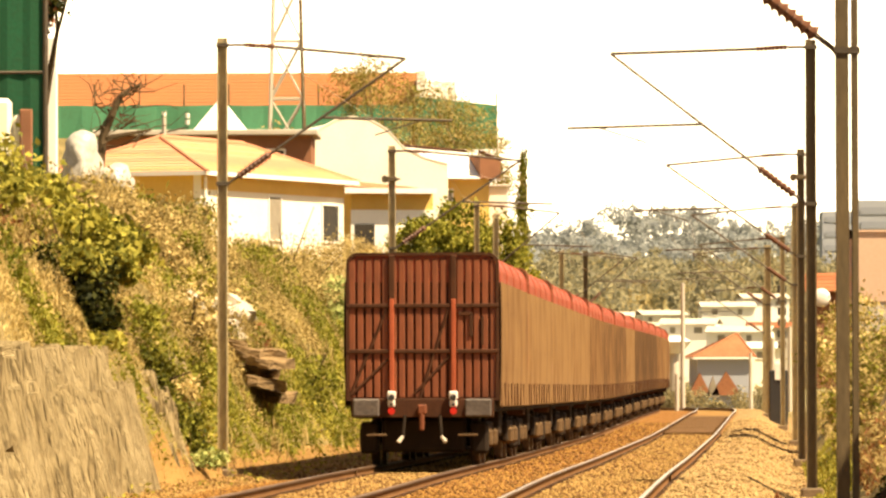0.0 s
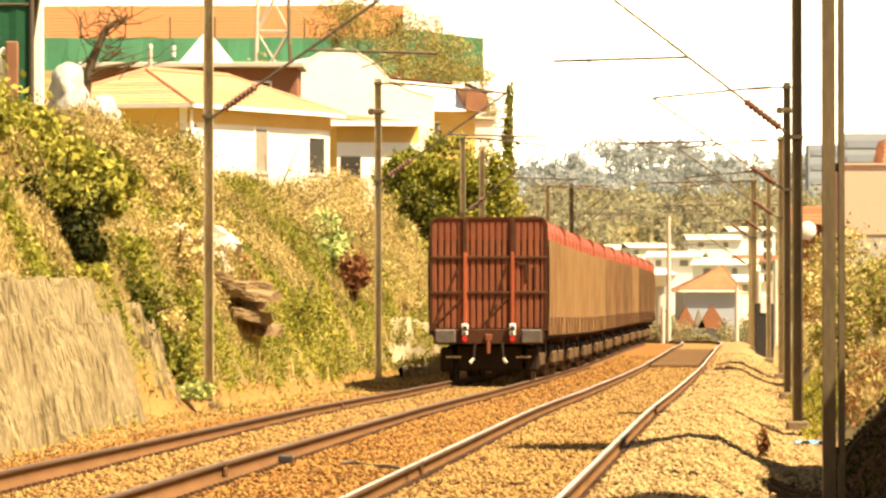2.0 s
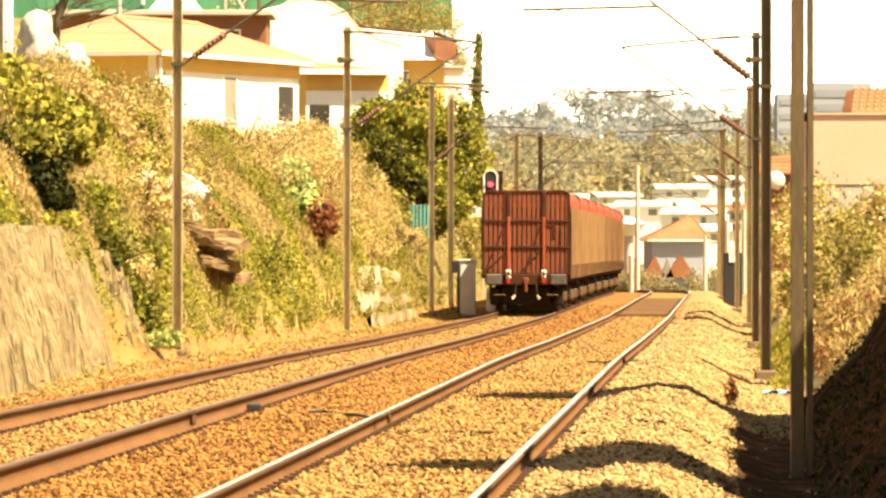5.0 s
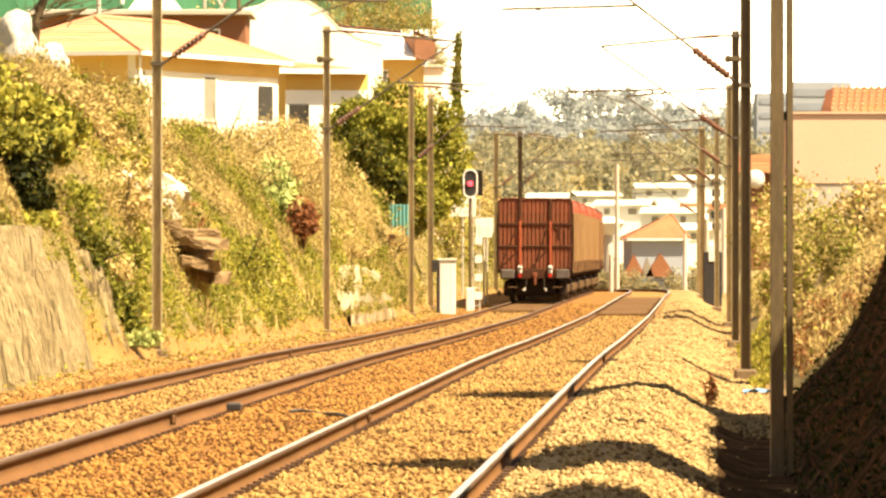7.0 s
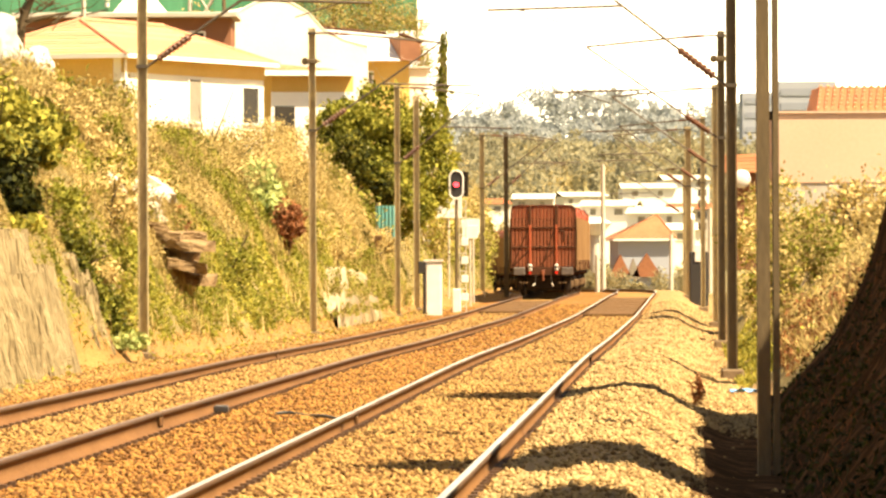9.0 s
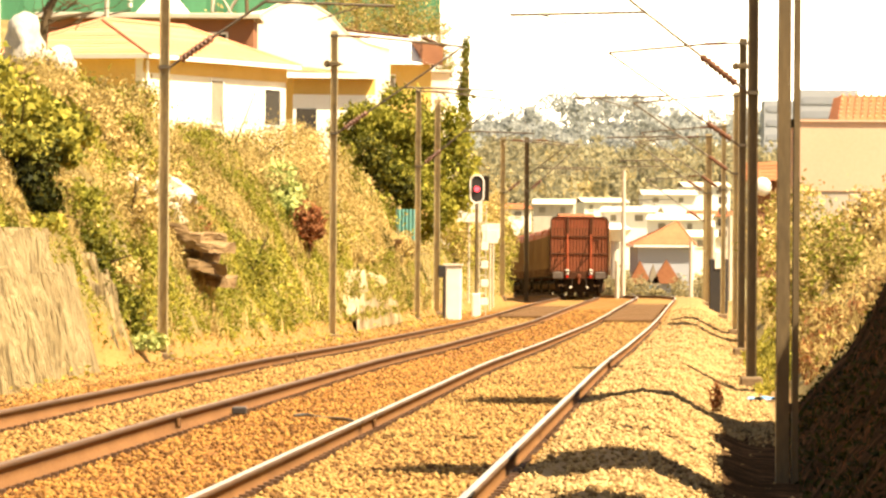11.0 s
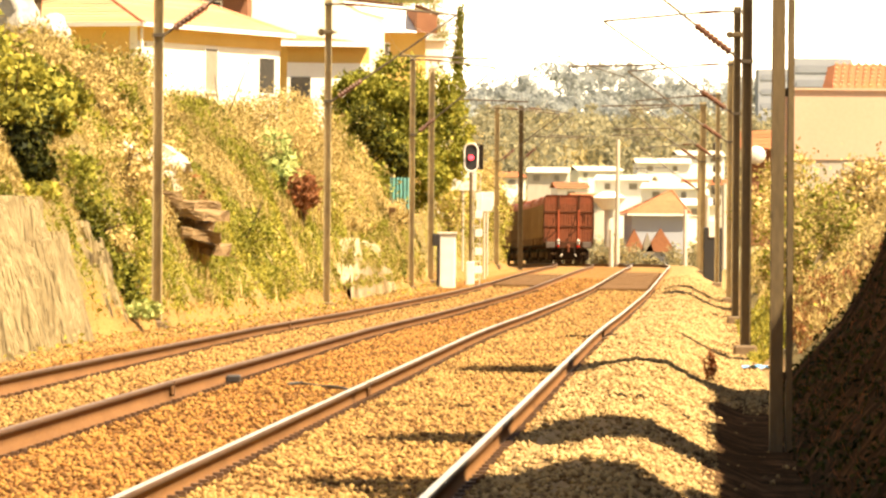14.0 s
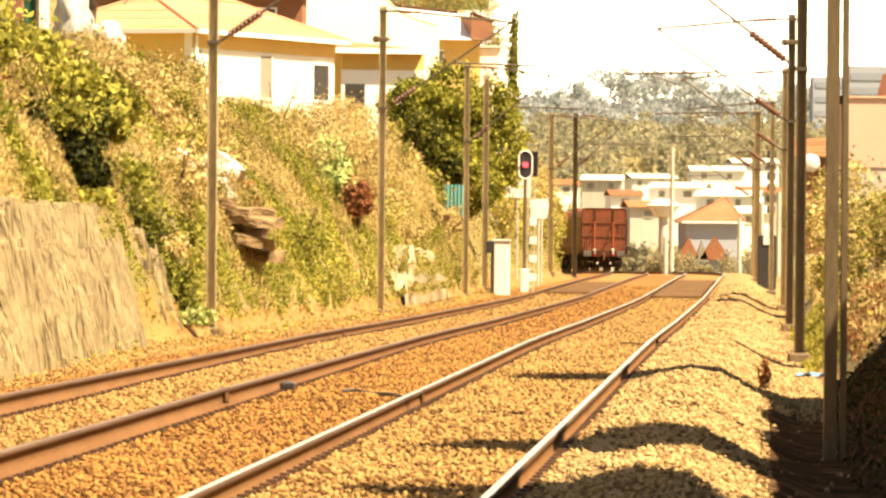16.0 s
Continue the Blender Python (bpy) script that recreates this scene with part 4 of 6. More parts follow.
def right_houses():
    p = thing("pink_house", pose(9.35, 172, 2.2), "peach rendered house with a terracotta roof", "house")
    wall_box(p, "wall", 0, 9, 0, 0.3, 1.2, 3.1, M_PINK)
    part("plinth", boxes((0.02, 9, 0.03, 0.3, -1, 1.2)), M_CONC, p, "pale grey concrete plinth")
    wall_box(p, "wall", 0, 0.3, 0.3, 6, -1, 3.1, M_PINK)
    part("roof", boxes((-0.05, 9, -0.05, 6, 3.1, 3.16)), M_PINK, p)
    bm = bmesh.new()
    for i in range(6):
        box(bm, 1.25 + 0.03 * i, 9, 1.0 + 0.25 * i, 6, 3.14 + i * 0.12, 3.27 + i * 0.12)
        for j in range(40):
            rod(bm, (1.3 + 0.03 * i + j * 0.2, 0.96 + 0.25 * i, 3.25 + i * 0.12), (1.3 + 0.03 * i + j * 0.2, 1.3 + 0.25 * i, 3.3 + i * 0.12), 0.045, 6)
    tagged(part("tiles", bm, M_TILEPALE, p, "stepped courses of orange tiles"), kind="stuff")
    b = thing("low_wall", pose(10.6, 168, 2.0), "pale low boundary wall", "wall")
    part("wall", boxes((0, 6, 0, 0.2, -0.5, 1.3), bevel=0.02), M_CONC, b)
    part("arch", boxes((0.35, 0.42, -0.03, 0, 0.6, 1.15), (0.35, 1.2, -0.03, 0, 1.1, 1.17)), M_MAST, b)
    d = thing("shed", pose(9.2, 192, 3.0), "small shed with a rusty tiled roof", "shed")
    wall_box(d, "wall", 0, 2, 0, 2, -2, 1.0, M_BROWNW)
    tile_roof(d, "roof", [((-0.3, -0.3, 0.95), (2.3, -0.3, 0.95), (2.3, 2.2, 1.6), (-0.3, 2.2, 1.5))], 5, M_TILE)
    dish = bmesh.new()
    bmesh.ops.create_uvsphere(dish, u_segments=16, v_segments=8, radius=0.28, matrix=Matrix.Diagonal((1, 0.4, 1, 1)))
    ds = thing("satellite_dish", pose(9.45, 191.5, 3.75), "white satellite dish on a shed wall", "dish")
    part("dish", dish, M_WHITE, ds, smooth=True)
    part("arm", rods(((0, 0, 0), (0.1, 0.5, -0.1), 0.03)), M_TUBE, ds)


right_houses()


def town():
    rng = random.Random(3)
    # house with a red hip roof beside the far crossing
    hip_house("red_roofed_house", pose(12.35, 415, -2.2, 0, 0, 4), 3.5, 5.5, 4.6, 1.55, 0.35, M_FARB, M_FARB, M_FARTILE, "grey-white house with a red hip roof near the crossing", [(0.5, 1.0, 0.9, 2.0, M_GLASS), (2.4, 2.9, 0.9, 2.0, M_GLASS)])
    for x, w, hh in ((12.3, 0.6, 2.5), (14.0, 0.85, 2.55), (13.15, 0.32, 2.3)):
        g = thing("gabled_porch", pose(x, 408, -1.7), "small gabled porch with a rusty roof", "porch")
        wall_box(g, "wall", -w, w, 0, 1.5, 0, hh * 0.7, M_BLUE if 13 < x < 14 else M_FARB)
        part("roof", prism([(-w - 0.15, hh * 0.65), (w + 0.15, hh * 0.65), (0, hh * 1.25)], -0.2, 1.6), M_GREY if 13 < x < 14 else M_FARTILE, g)
    # white blocks climbing the hillside
    spec = [(7.4, 560, 3.6, 1.3, 5.0, M_CONC), (12.5, 525, 4.6, 0.8, 4.6, M_WRENDER), (18, 590, 5.0, 1.5, 6.0, M_WRENDER), (10.0, 480, 3.2, 0.7, 2.9, M_CONC), (15.6, 500, 5.0, 0.6, 4.0, M_WRENDER), (5.4, 600, 2.4, 1.2, 5.0, M_CREAM), (20.5, 540, 3.6, 1.0, 4.2, M_CONC), (13.6, 640, 4.6, 1.2, 6.0, M_CREAM), (6.6, 470, 2.2, 1.1, 1.6, M_CREAM), (9.3, 520, 2.6, 0.8, 3.9, M_WRENDER), (17.2, 470, 3.2, 0.6, 2.6, M_CREAM), (23.0, 620, 4.5, 1.2, 7.4, M_WRENDER)]
    for x, y, w, h, z, m in spec:
        b = thing("white_building", pose(x, y, z, 0, 0, rng.uniform(-8, 14)), "white sunlit building on the hillside", "building", "town buildings")
        wall_box(b, "wall", 0, w, 0, 5, -4, h, m)
        bm = bmesh.new()
        poly(bm, ((-0.15, -0.3, h), (w + 0.15, -0.3, h), (w + 0.15, 2.6, h + 0.5), (-0.15, 2.6, h + 0.5)))
        poly(bm, ((-0.15, 2.6, h + 0.5), (w + 0.15, 2.6, h + 0.5), (w + 0.15, 5.3, h), (-0.15, 5.3, h)))
        part("roof", bm, rng.choice([M_WHITE, M_CONC, M_TILEPALE, M_TILE]) if w < 4.5 else M_CONC, b)
        n = max(1, int(w / 1.7))
        for i in range(n):
            xx = (i + rng.uniform(0.2, 0.4)) * w / n
            window(b, xx, xx + rng.uniform(0.4, 0.7), h - 0.75, h - 0.25, 0.0, M_GREY, m)
    # water tank, lamp posts
    t = thing("water_tank", pose(11.1, 425, 0), "white round water tank on a stem", "tank")
    part("stem", rods(((0, 0, -3), (0, 0, 3), 0.3, 12)), M_CONC, t)
    part("bowl", rods(((0, 0, 2.7), (0, 0, 3.5), 0.5, 18, 1.15), ((0, 0, 3.5), (0, 0, 3.9), 1.15, 18, 0.5)), M_WHITE, t)
    for x, y, top in ((9.2, 335, 6.2), (8.75, 330, 1.4), (15.0, 360, 3.4), (14.2, 372, 2.6), (15.6, 352, 4.0)):
        q = thing("concrete_post", pose(x, y, gz(x, y) - 0.2), "tall pale concrete post beside the line", "post")
        part("shaft", rods(((0, 0, 0), (0, 0, top + 0.2 - gz(x, y)), 0.13, 8, 0.1)), M_CONC, q)
    # level crossing and a parked car
    c = thing("level_crossing", pose(0, 0, 0), "dark worn planks of a level crossing", "level crossing", kind="structure")
    for xo, ya, n in ((3.5, 190, 24), (0.0, 200, 15)):
        for i in range(n):
            y = ya + i * 2.6
            part("plank", boxes((float(xl(y)) + xo - 0.74, float(xl(y)) + xo + 0.74, y, y + 2.5, float(zr(y)) - 0.14, float(zr(y)) - 0.07)), M_PLANK, c)
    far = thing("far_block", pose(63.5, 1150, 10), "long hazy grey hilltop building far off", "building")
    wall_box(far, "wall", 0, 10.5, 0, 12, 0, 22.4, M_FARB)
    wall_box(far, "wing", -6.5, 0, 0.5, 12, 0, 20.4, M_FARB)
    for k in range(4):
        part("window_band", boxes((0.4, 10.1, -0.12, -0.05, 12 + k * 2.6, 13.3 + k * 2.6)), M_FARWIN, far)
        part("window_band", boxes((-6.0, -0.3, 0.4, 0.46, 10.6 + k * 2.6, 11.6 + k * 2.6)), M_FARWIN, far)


town()


# ---- signals and lineside boxes ----
def signal(x, y):
    b = gz(x, y) - 0.1
    s = thing("railway_signal", pose(x, y, b), "dark signal head glowing red on a post", "signal")
    h = 3.86 - b
    part("post", rods(((0, 0, 0), (0, 0, h - 0.2), 0.055)), M_MAST, s)
    prof = [(0.21 * math.cos(a), 0.21 * math.sin(a) + (0.24 if 0 <= a <= math.pi else -0.24)) for a in (radians(d) for d in range(0, 360, 15))]
    hd = part("head", prism([(x_, z_ + h) for x_, z_ in prof], -0.12, 0.1), M_BLACK, s, "black oval signal head")
    rim = bmesh.new()
    for i in range(len(prof)):
        p, q = prof[i], prof[(i + 1) % len(prof)]
        rod(rim, (p[0] * 1.08, -0.13, p[1] * 1.04 + h), (q[0] * 1.08, -0.13, q[1] * 1.04 + h), 0.028, 6)
    part("rim", rim, M_WHITE, hd, "white rim")
    part("lens", rods(((0, -0.12, h), (0, -0.14, h), 0.09, 16)), glow("signal_red", (1.0, 0.05, 0.08), 1.6), hd, "glowing red lens")
    part("hood", rods(((-0.11, -0.2, h + 0.1), (0.11, -0.2, h + 0.1), 0.03)), M_BLACK, hd)
    part("back_box", boxes((0.1, 0.42, 0.12, 0.4, h - 0.4, h + 0.45), bevel=0.02), M_UNDER, s, "dark box behind the head")
    lad = bmesh.new()
    for dx in (0.1, 0.32):
        rod(lad, (dx, 0.15, 0), (dx, 0.15, h - 0.5), 0.02, 6)
    k = 0.3
    while k < h - 0.5:
        rod(lad, (0.1, 0.15, k), (0.32, 0.15, k), 0.015, 6)
        k += 0.3
    part("ladder", lad, M_CONC, s, "pale steel ladder")
    for k in range(5):
        part("marker_plate", boxes((0.16, 0.4, -0.06, -0.03, 0.5 + k * 0.62, 0.75 + k * 0.62), bevel=0.01), M_WHITE, s, "white marker plate")
    part("base_box", boxes((-0.14, 0.14, -0.16, 0.16, 0, 0.9), bevel=0.02), M_WHITE, s, "pale base box")


signal(0.92, 214)


def lineside():
    c = thing("relay_cabinet", pose(0.13, 207, gz(0.13, 207) - 0.1), "white relay cabinet beside the line", "cabinet")
    part("body", boxes((-0.28, 0.28, -0.2, 0.2, 0, 1.85), bevel=0.02), M_WHITE, c)
    part("roof", boxes((-0.33, 0.33, -0.25, 0.25, 1.85, 1.93), bevel=0.02), M_CONC, c)
    part("door", boxes((-0.22, 0.22, -0.225, -0.202, 0.1, 1.75), bevel=0.005), M_WHITE, c)
    t = thing("telephone_post", pose(-0.16, 206, gz(-0.16, 206) - 0.1), "dark post with a slanted hood", "post")
    part("post", rods(((0, 0, 0), (0, 0, 1.6), 0.05)), M_BLACK, t)
    part("hood", boxes((-0.2, 0.05, -0.12, 0.12, 1.45, 1.85), bevel=0.02), M_BLACK, t)
    for x, y, z, w, h in ((1.55, 240, 2.2, 0.3, 0.5), (1.75, 252, 2.4, 0.25, 0.6), (0.75, 243, 3.0, 0.5, 1.3)):
        b = thing("sign_plate", pose(x, y, gz(x, y) - 0.1), "blank white lineside plate on a post", "sign")
        part("post", rods(((0, 0, 0), (0, 0, z + h - gz(x, y)), 0.04)), M_CONC, b)
        part("plate", boxes((-w, w, -0.06, -0.03, z - gz(x, y), z + h - gz(x, y)), bevel=0.01), M_WHITE, b)
    g = thing("switch_cabinet", pose(11.0, 258, gz(11.0, 258) - 0.1), "tall dark switch cabinet under a mast", "cabinet")
    part("body", boxes((-0.4, 0.35, -0.3, 0.3, 0, 2.3), bevel=0.03), M_BLACK, g)
    part("meter", boxes((-0.2, 0.1, -0.34, -0.3, 1.9, 2.6), bevel=0.02), M_WHITE, g, "white meter box")
    for k in range(6):
        part("switch", boxes((-0.05, 0.3, -0.1, 0.1, 3.2 + k * 0.45, 3.5 + k * 0.45), bevel=0.03), M_BLACK if k % 2 else M_TUBE, g, "stacked switch gear")
    part("pole", rods(((0.12, 0.15, 0), (0.12, 0.15, 6), 0.07)), M_TUBE, g)
    # distance marker, blue plastic scrap, rail lubricator
    k = thing("distance_marker", pose(-5.66, 94.3, gz(-5.66, 94.3)), "small weathered stone distance marker", "marker")
    part("stone", boxes((-0.08, 0.08, -0.04, 0.04, -0.1, 0.24), bevel=0.01), M_WRENDER, k)
    fc = bpy.data.curves.new("numeral", "FONT")
    fc.body, fc.size, fc.align_x, fc.extrude = "2", 0.2, "CENTER", 0.003
    fc.materials.append(M_UNDER)
    num = new("numeral", fc)
    num.parent, num.matrix_basis = k, pose(0, -0.046, 0.07, 90, 0, 0)
    s = bmesh.new()
    bmesh.ops.create_grid(s, x_segments=10, y_segments=8, size=0.2)
    for v in s.verts:
        v.co.z = 0.05 + 0.05 * noise.noise(v.co * 9)
        v.co.x *= 1.1
    tagged(part("plastic_scrap", s, M_BLUE, None, at=pose(4.55, 91.5, gz(4.55, 91.5))), "crumpled pale blue plastic scrap on ballast", "litter")
    lb = thing("rail_box", pose(-2.24, 66.6, -0.05), "small dark box clamped beside a rail", "rail box")
    part("box", boxes((-0.03, 0.12, -0.2, 0.2, -0.06, 0.015), bevel=0.012), M_BLACK, lb)
    cu = bpy.data.curves.new("cable", "CURVE")
    cu.dimensions, cu.bevel_depth, cu.bevel_resolution = "3D", 0.018, 2
    sp = cu.splines.new("POLY")
    pts = [(-1.62 + 0.075 * i, 66.5 - 0.17 * i + 0.5 * math.sin(i * 0.5), -0.125 + 0.012 * math.sin(i * 1.1), 1) for i in range(11)]
    sp.points.add(len(pts) - 1)
    sp.points.foreach_set("co", np.array(pts, np.float32).ravel())
    cu.materials.append(M_BLACK)
    tagged(new("cable", cu), "thin black cable lying loose on the ballast", "cable")


lineside()


# ---- plants, rock and ballast ----
def leaf_mesh(name, P, size, material, rng, upright=0.0, slim=0.55):
    """One small pointed leaf at every point of P, turned at random."""
    n = len(P)
    if n == 0:
        P, n = np.zeros((1, 3)), 1
    a = rng.normal(size=(n, 3))
    a[:, 2] += upright * np.sign(a[:, 2])
    a /= np.linalg.norm(a, axis=1, keepdims=True)
    b = np.cross(a, rng.normal(size=(n, 3)))
    b /= np.linalg.norm(b, axis=1, keepdims=True) + 1e-9
    s = (size * rng.uniform(0.55, 1.35, n))[:, None]
    c = np.cross(a, b) * s * 0.12
    V = np.stack([P - a * s * 0.5, P + b * s * slim * 0.5 + c, P + a * s * 0.5, P - b * s * slim * 0.5 + c], 1).reshape(-1, 3)
    F = np.arange(4 * n).reshape(n, 4)
    return fast_mesh(name, V, F, [material])


def clump_points(rng, centre, radii, n, clumps=22, spread=0.34):
    """Points gathered in uneven clumps round the shell of an ellipsoid, with gaps between."""
    d = rng.normal(size=(clumps, 3))
    d /= np.linalg.norm(d, axis=1, keepdims=True)
    d *= rng.uniform(0.45, 1.0, (clumps, 1))
    w = rng.uniform(0.4, 1.6, clumps)
    k = rng.choice(clumps, n, p=w / w.sum())
    p = d[k] + rng.normal(size=(n, 3)) * spread * rng.uniform(0.5, 1.0, clumps)[k][:, None]
    return np.asarray(centre) + p * np.asarray(radii)


def bush(name, label, blobs, leaf_m, size, seed, stem=True, second=None, category="bush", slim=0.55):
    """blobs: centre, radii, leaves. The bush stands on the ground under its first blob."""
    rng = np.random.default_rng(seed)
    c = blobs[0][0]
    base = Vector((c[0], c[1], gz(c[0], c[1]) - 0.05))
    t = thing(name, Matrix.Translation(base), label, category)
    P = np.concatenate([clump_points(rng, b[0], b[1], b[2], clumps=b[3] if len(b) > 3 else 22) for b in blobs]) - np.array(base)
    if second:
        pick = rng.random(len(P)) < second[1]
        part("foliage", leaf_mesh("foliage", P[pick], size, second[0], rng, slim=slim), None, t)
        P = P[~pick]
    part("foliage", leaf_mesh("foliage", P, size, leaf_m, rng, slim=slim), None, t)
    if stem:
        bm = bmesh.new()
        for b in blobs:
            q = Vector(b[0]) - base
            rod(bm, (0, 0, -0.1), q * 0.55, 0.05 + 0.03 * b[1][0], 6, 0.04)
            for k in range(7):
                e = q + Vector(rng.normal(size=3) * 0.6) * b[1][0]
                rod(bm, q * 0.5, e, 0.03, 5, 0.008)
        part("branch", bm, M_BARK, t)
    return t


# yellow-green bush at the head of the rock face, and the growth round it
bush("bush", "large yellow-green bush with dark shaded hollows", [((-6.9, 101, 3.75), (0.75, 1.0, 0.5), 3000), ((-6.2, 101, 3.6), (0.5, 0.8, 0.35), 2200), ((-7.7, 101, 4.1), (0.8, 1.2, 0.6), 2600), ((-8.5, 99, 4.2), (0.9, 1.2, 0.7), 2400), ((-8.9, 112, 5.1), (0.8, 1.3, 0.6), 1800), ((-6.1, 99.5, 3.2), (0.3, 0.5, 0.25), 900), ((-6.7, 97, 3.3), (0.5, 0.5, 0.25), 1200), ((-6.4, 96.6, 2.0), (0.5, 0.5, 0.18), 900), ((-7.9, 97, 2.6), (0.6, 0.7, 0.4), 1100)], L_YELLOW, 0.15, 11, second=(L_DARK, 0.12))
# near-black leaves paint the shade of a hollow in the bank
bush("bush", "leaves coloured dark for the shaded hollow of the bank", [((-6.75, 97.3, 2.75), (0.45, 0.5, 0.45), 4200), ((-6.5, 97.6, 2.4), (0.4, 0.5, 0.3), 3000), ((-7.05, 97, 2.9), (0.4, 0.5, 0.6), 3400), ((-6.35, 97.8, 3.0), (0.3, 0.4, 0.3), 1400)], L_IVYSHADE, 0.13, 12, second=(L_YELLOW, 0.06))
bush("bush", "rust-brown dry bush on the bank", [((-7.3, 99, 2.6), (0.5, 0.8, 0.9), 2600), ((-7.9, 97.5, 2.9), (0.6, 0.8, 0.8), 2000)], L_RED, 0.1, 13)
bush("bush", "brown rounded shrub by the bungalow wall", [((-7.6, 148, 4.7), (0.9, 1.2, 0.75), 6000), ((-8.4, 150, 4.9), (0.8, 1.2, 0.7), 4400)], L_DRY, 0.1, 14, second=(L_GREEN, 0.3))
for i, (x, y, z, r) in enumerate([(-6.6, 163, 4.3, 0.85), (-5.8, 165, 4.2, 0.9), (-5.2, 168, 4.3, 0.9), (-4.5, 170, 4.4, 0.9), (-6.2, 156, 3.9, 0.8), (-5.2, 158, 3.5, 0.8), (-4.2, 168, 3.7, 0.8), (-3.6, 172, 4.0, 0.8), (-7.0, 170, 4.6, 0.7), (-4.0, 175, 4.6, 0.7), (-5.5, 150, 3.2, 0.7)]):
    bush("dry_shrub", "pale twiggy dry shrub on the bank", [((x, y, z), (r * 1.1, r * 1.3, r * 0.8), 3000)], L_DRY if i % 3 else L_STRAW, 0.09, 20 + i, second=(L_STRAW, 0.35), slim=0.35)
slope_rng = random.Random(77)
for i in range(30):
    y = slope_rng.uniform(104, 214)
    q = slope_rng.uniform(-8.8, -5.7)
    x, r = float(xm(y)) + q, slope_rng.uniform(0.35, 0.75)
    low = q > -7.0
    kind = slope_rng.choice([(L_GREEN, L_YELLOW, "green"), (L_YELLOW, L_STRAW, "yellow-green"), (L_STRAW, L_DRY, "straw-coloured")] if low else [(L_DRY, L_STRAW, "dry brown"), (L_STRAW, L_DRY, "straw-coloured"), (L_GREEN, L_DRY, "olive")])
    bush("shrub", kind[2] + " shrub rooted in the cutting slope", [((x + 0.1, y, gz(x, y) + r * 0.6), (r, r * 1.2, r * 0.75), 1300)], kind[0], 0.11, 140 + i, second=(kind[1], 0.3), slim=0.4)
bush("shrub", "pale green broad-leaved shrub", [((-4.25, 160, 3.2), (0.45, 0.6, 0.6), 1800), ((-4.1, 159, 2.7), (0.35, 0.5, 0.4), 900)], leaf_mat("leaf_pale_green", (0.5, 0.5, 0.2), (0.2, 0.26, 0.08), (0.36, 0.4, 0.14)), 0.18, 41)
bush("dry_shrub", "rust-red dry shrub beside pale stones", [((-3.5, 158, 2.3), (0.35, 0.5, 0.5), 1600)], L_RED, 0.13, 42)
bush("bush", "dark brown shrub above a rock ledge", [((-5.0, 127, 2.0), (0.3, 0.4, 0.4), 500)], L_RED, 0.12, 43, second=(L_DARK, 0.5))


def tree(name, label, x, y, blobs, leaf_m, size, seed, second=None, r=0.18, spread=0.26):
    rng = np.random.default_rng(seed)
    b = gz(x, y) - 0.15
    t = thing(name, pose(x, y, b), label, "tree")
    top = np.array(blobs[0][0]) - (x, y, b)
    tr = part("trunk", rods(((0, 0, 0), (0.05, 0, top[2] * 0.35), r, 8, r * 0.8), ((0.05, 0, top[2] * 0.35), tuple(top * 0.9), r * 0.8, 8, r * 0.35)), M_BARK, t)
    for q, rad, *_ in blobs:
        e = Vector(np.array(q) - (x, y, b))
        part("limb", rods(((0.05, 0, top[2] * 0.35), e * 0.8, r * 0.5, 6, r * 0.2), (e * 0.8, e + Vector((rad[0] * 0.5, 0, rad[2] * 0.4)), r * 0.2, 5, 0.02), (e * 0.8, e + Vector((-rad[0] * 0.5, 0.3, rad[2] * 0.3)), r * 0.2, 5, 0.02)), M_BARK, tr)
    P = np.concatenate([clump_points(rng, q[0], q[1], q[2], clumps=26, spread=spread) for q in blobs]) - (x, y, b)
    if second:
        hi = rng.random(len(P)) < second[1]
        part("crown", leaf_mesh("crown", P[hi], size, second[0], rng), None, t)
        P = P[~hi]
    part("crown", leaf_mesh("crown", P, size, leaf_m, rng), None, t)
    return t


tree("tree", "broad dark-green evergreen tree on the bank", -1.6, 219,
     [((-1.6, 219, 6.2), (1.5, 1.6, 1.3), 7000), ((-3.1, 219, 5.7), (1.2, 1.5, 1.3), 5500), ((-0.3, 219.5, 5.6), (1.1, 1.4, 1.3), 5200), ((-1.5, 218, 4.3), (1.3, 1.4, 1.2), 5200), ((0.2, 220, 4.2), (0.8, 1.2, 1.2), 3200), ((-0.9, 218, 3.0), (1.0, 1.2, 0.9), 2600), ((-3.3, 218, 4.6), (0.8, 1.2, 0.9), 2600)], L_GREEN, 0.17, 51, second=(L_EVER, 0.45), spread=0.2)
# darker leaves added as painted shade low in the tree's crown
bush("bush", "dark leaves painting the shaded lower crown of the tree", [((-2.6, 217, 4.5), (0.7, 0.5, 1.0), 4200), ((-1.9, 217, 3.7), (0.7, 0.5, 0.7), 2800)], L_DARK, 0.16, 54, second=(L_IVYSHADE, 0.35))
bush("shrub", "yellow-green shrub under the tree", [((-2.6, 208, 2.9), (1.0, 1.2, 0.8), 2200), ((-2.0, 209, 2.1), (0.8, 1.2, 0.6), 1500)], L_GREEN, 0.15, 52, second=(L_STRAW, 0.3))
tree("cypress", "slim dark cypress beside a pole", 0.62, 288, [((0.66, 288, 9.9), (0.26, 0.28, 1.7), 1300), ((0.62, 288, 8.0), (0.38, 0.4, 1.8), 1700)], L_GREEN, 0.16, 53, r=0.07)
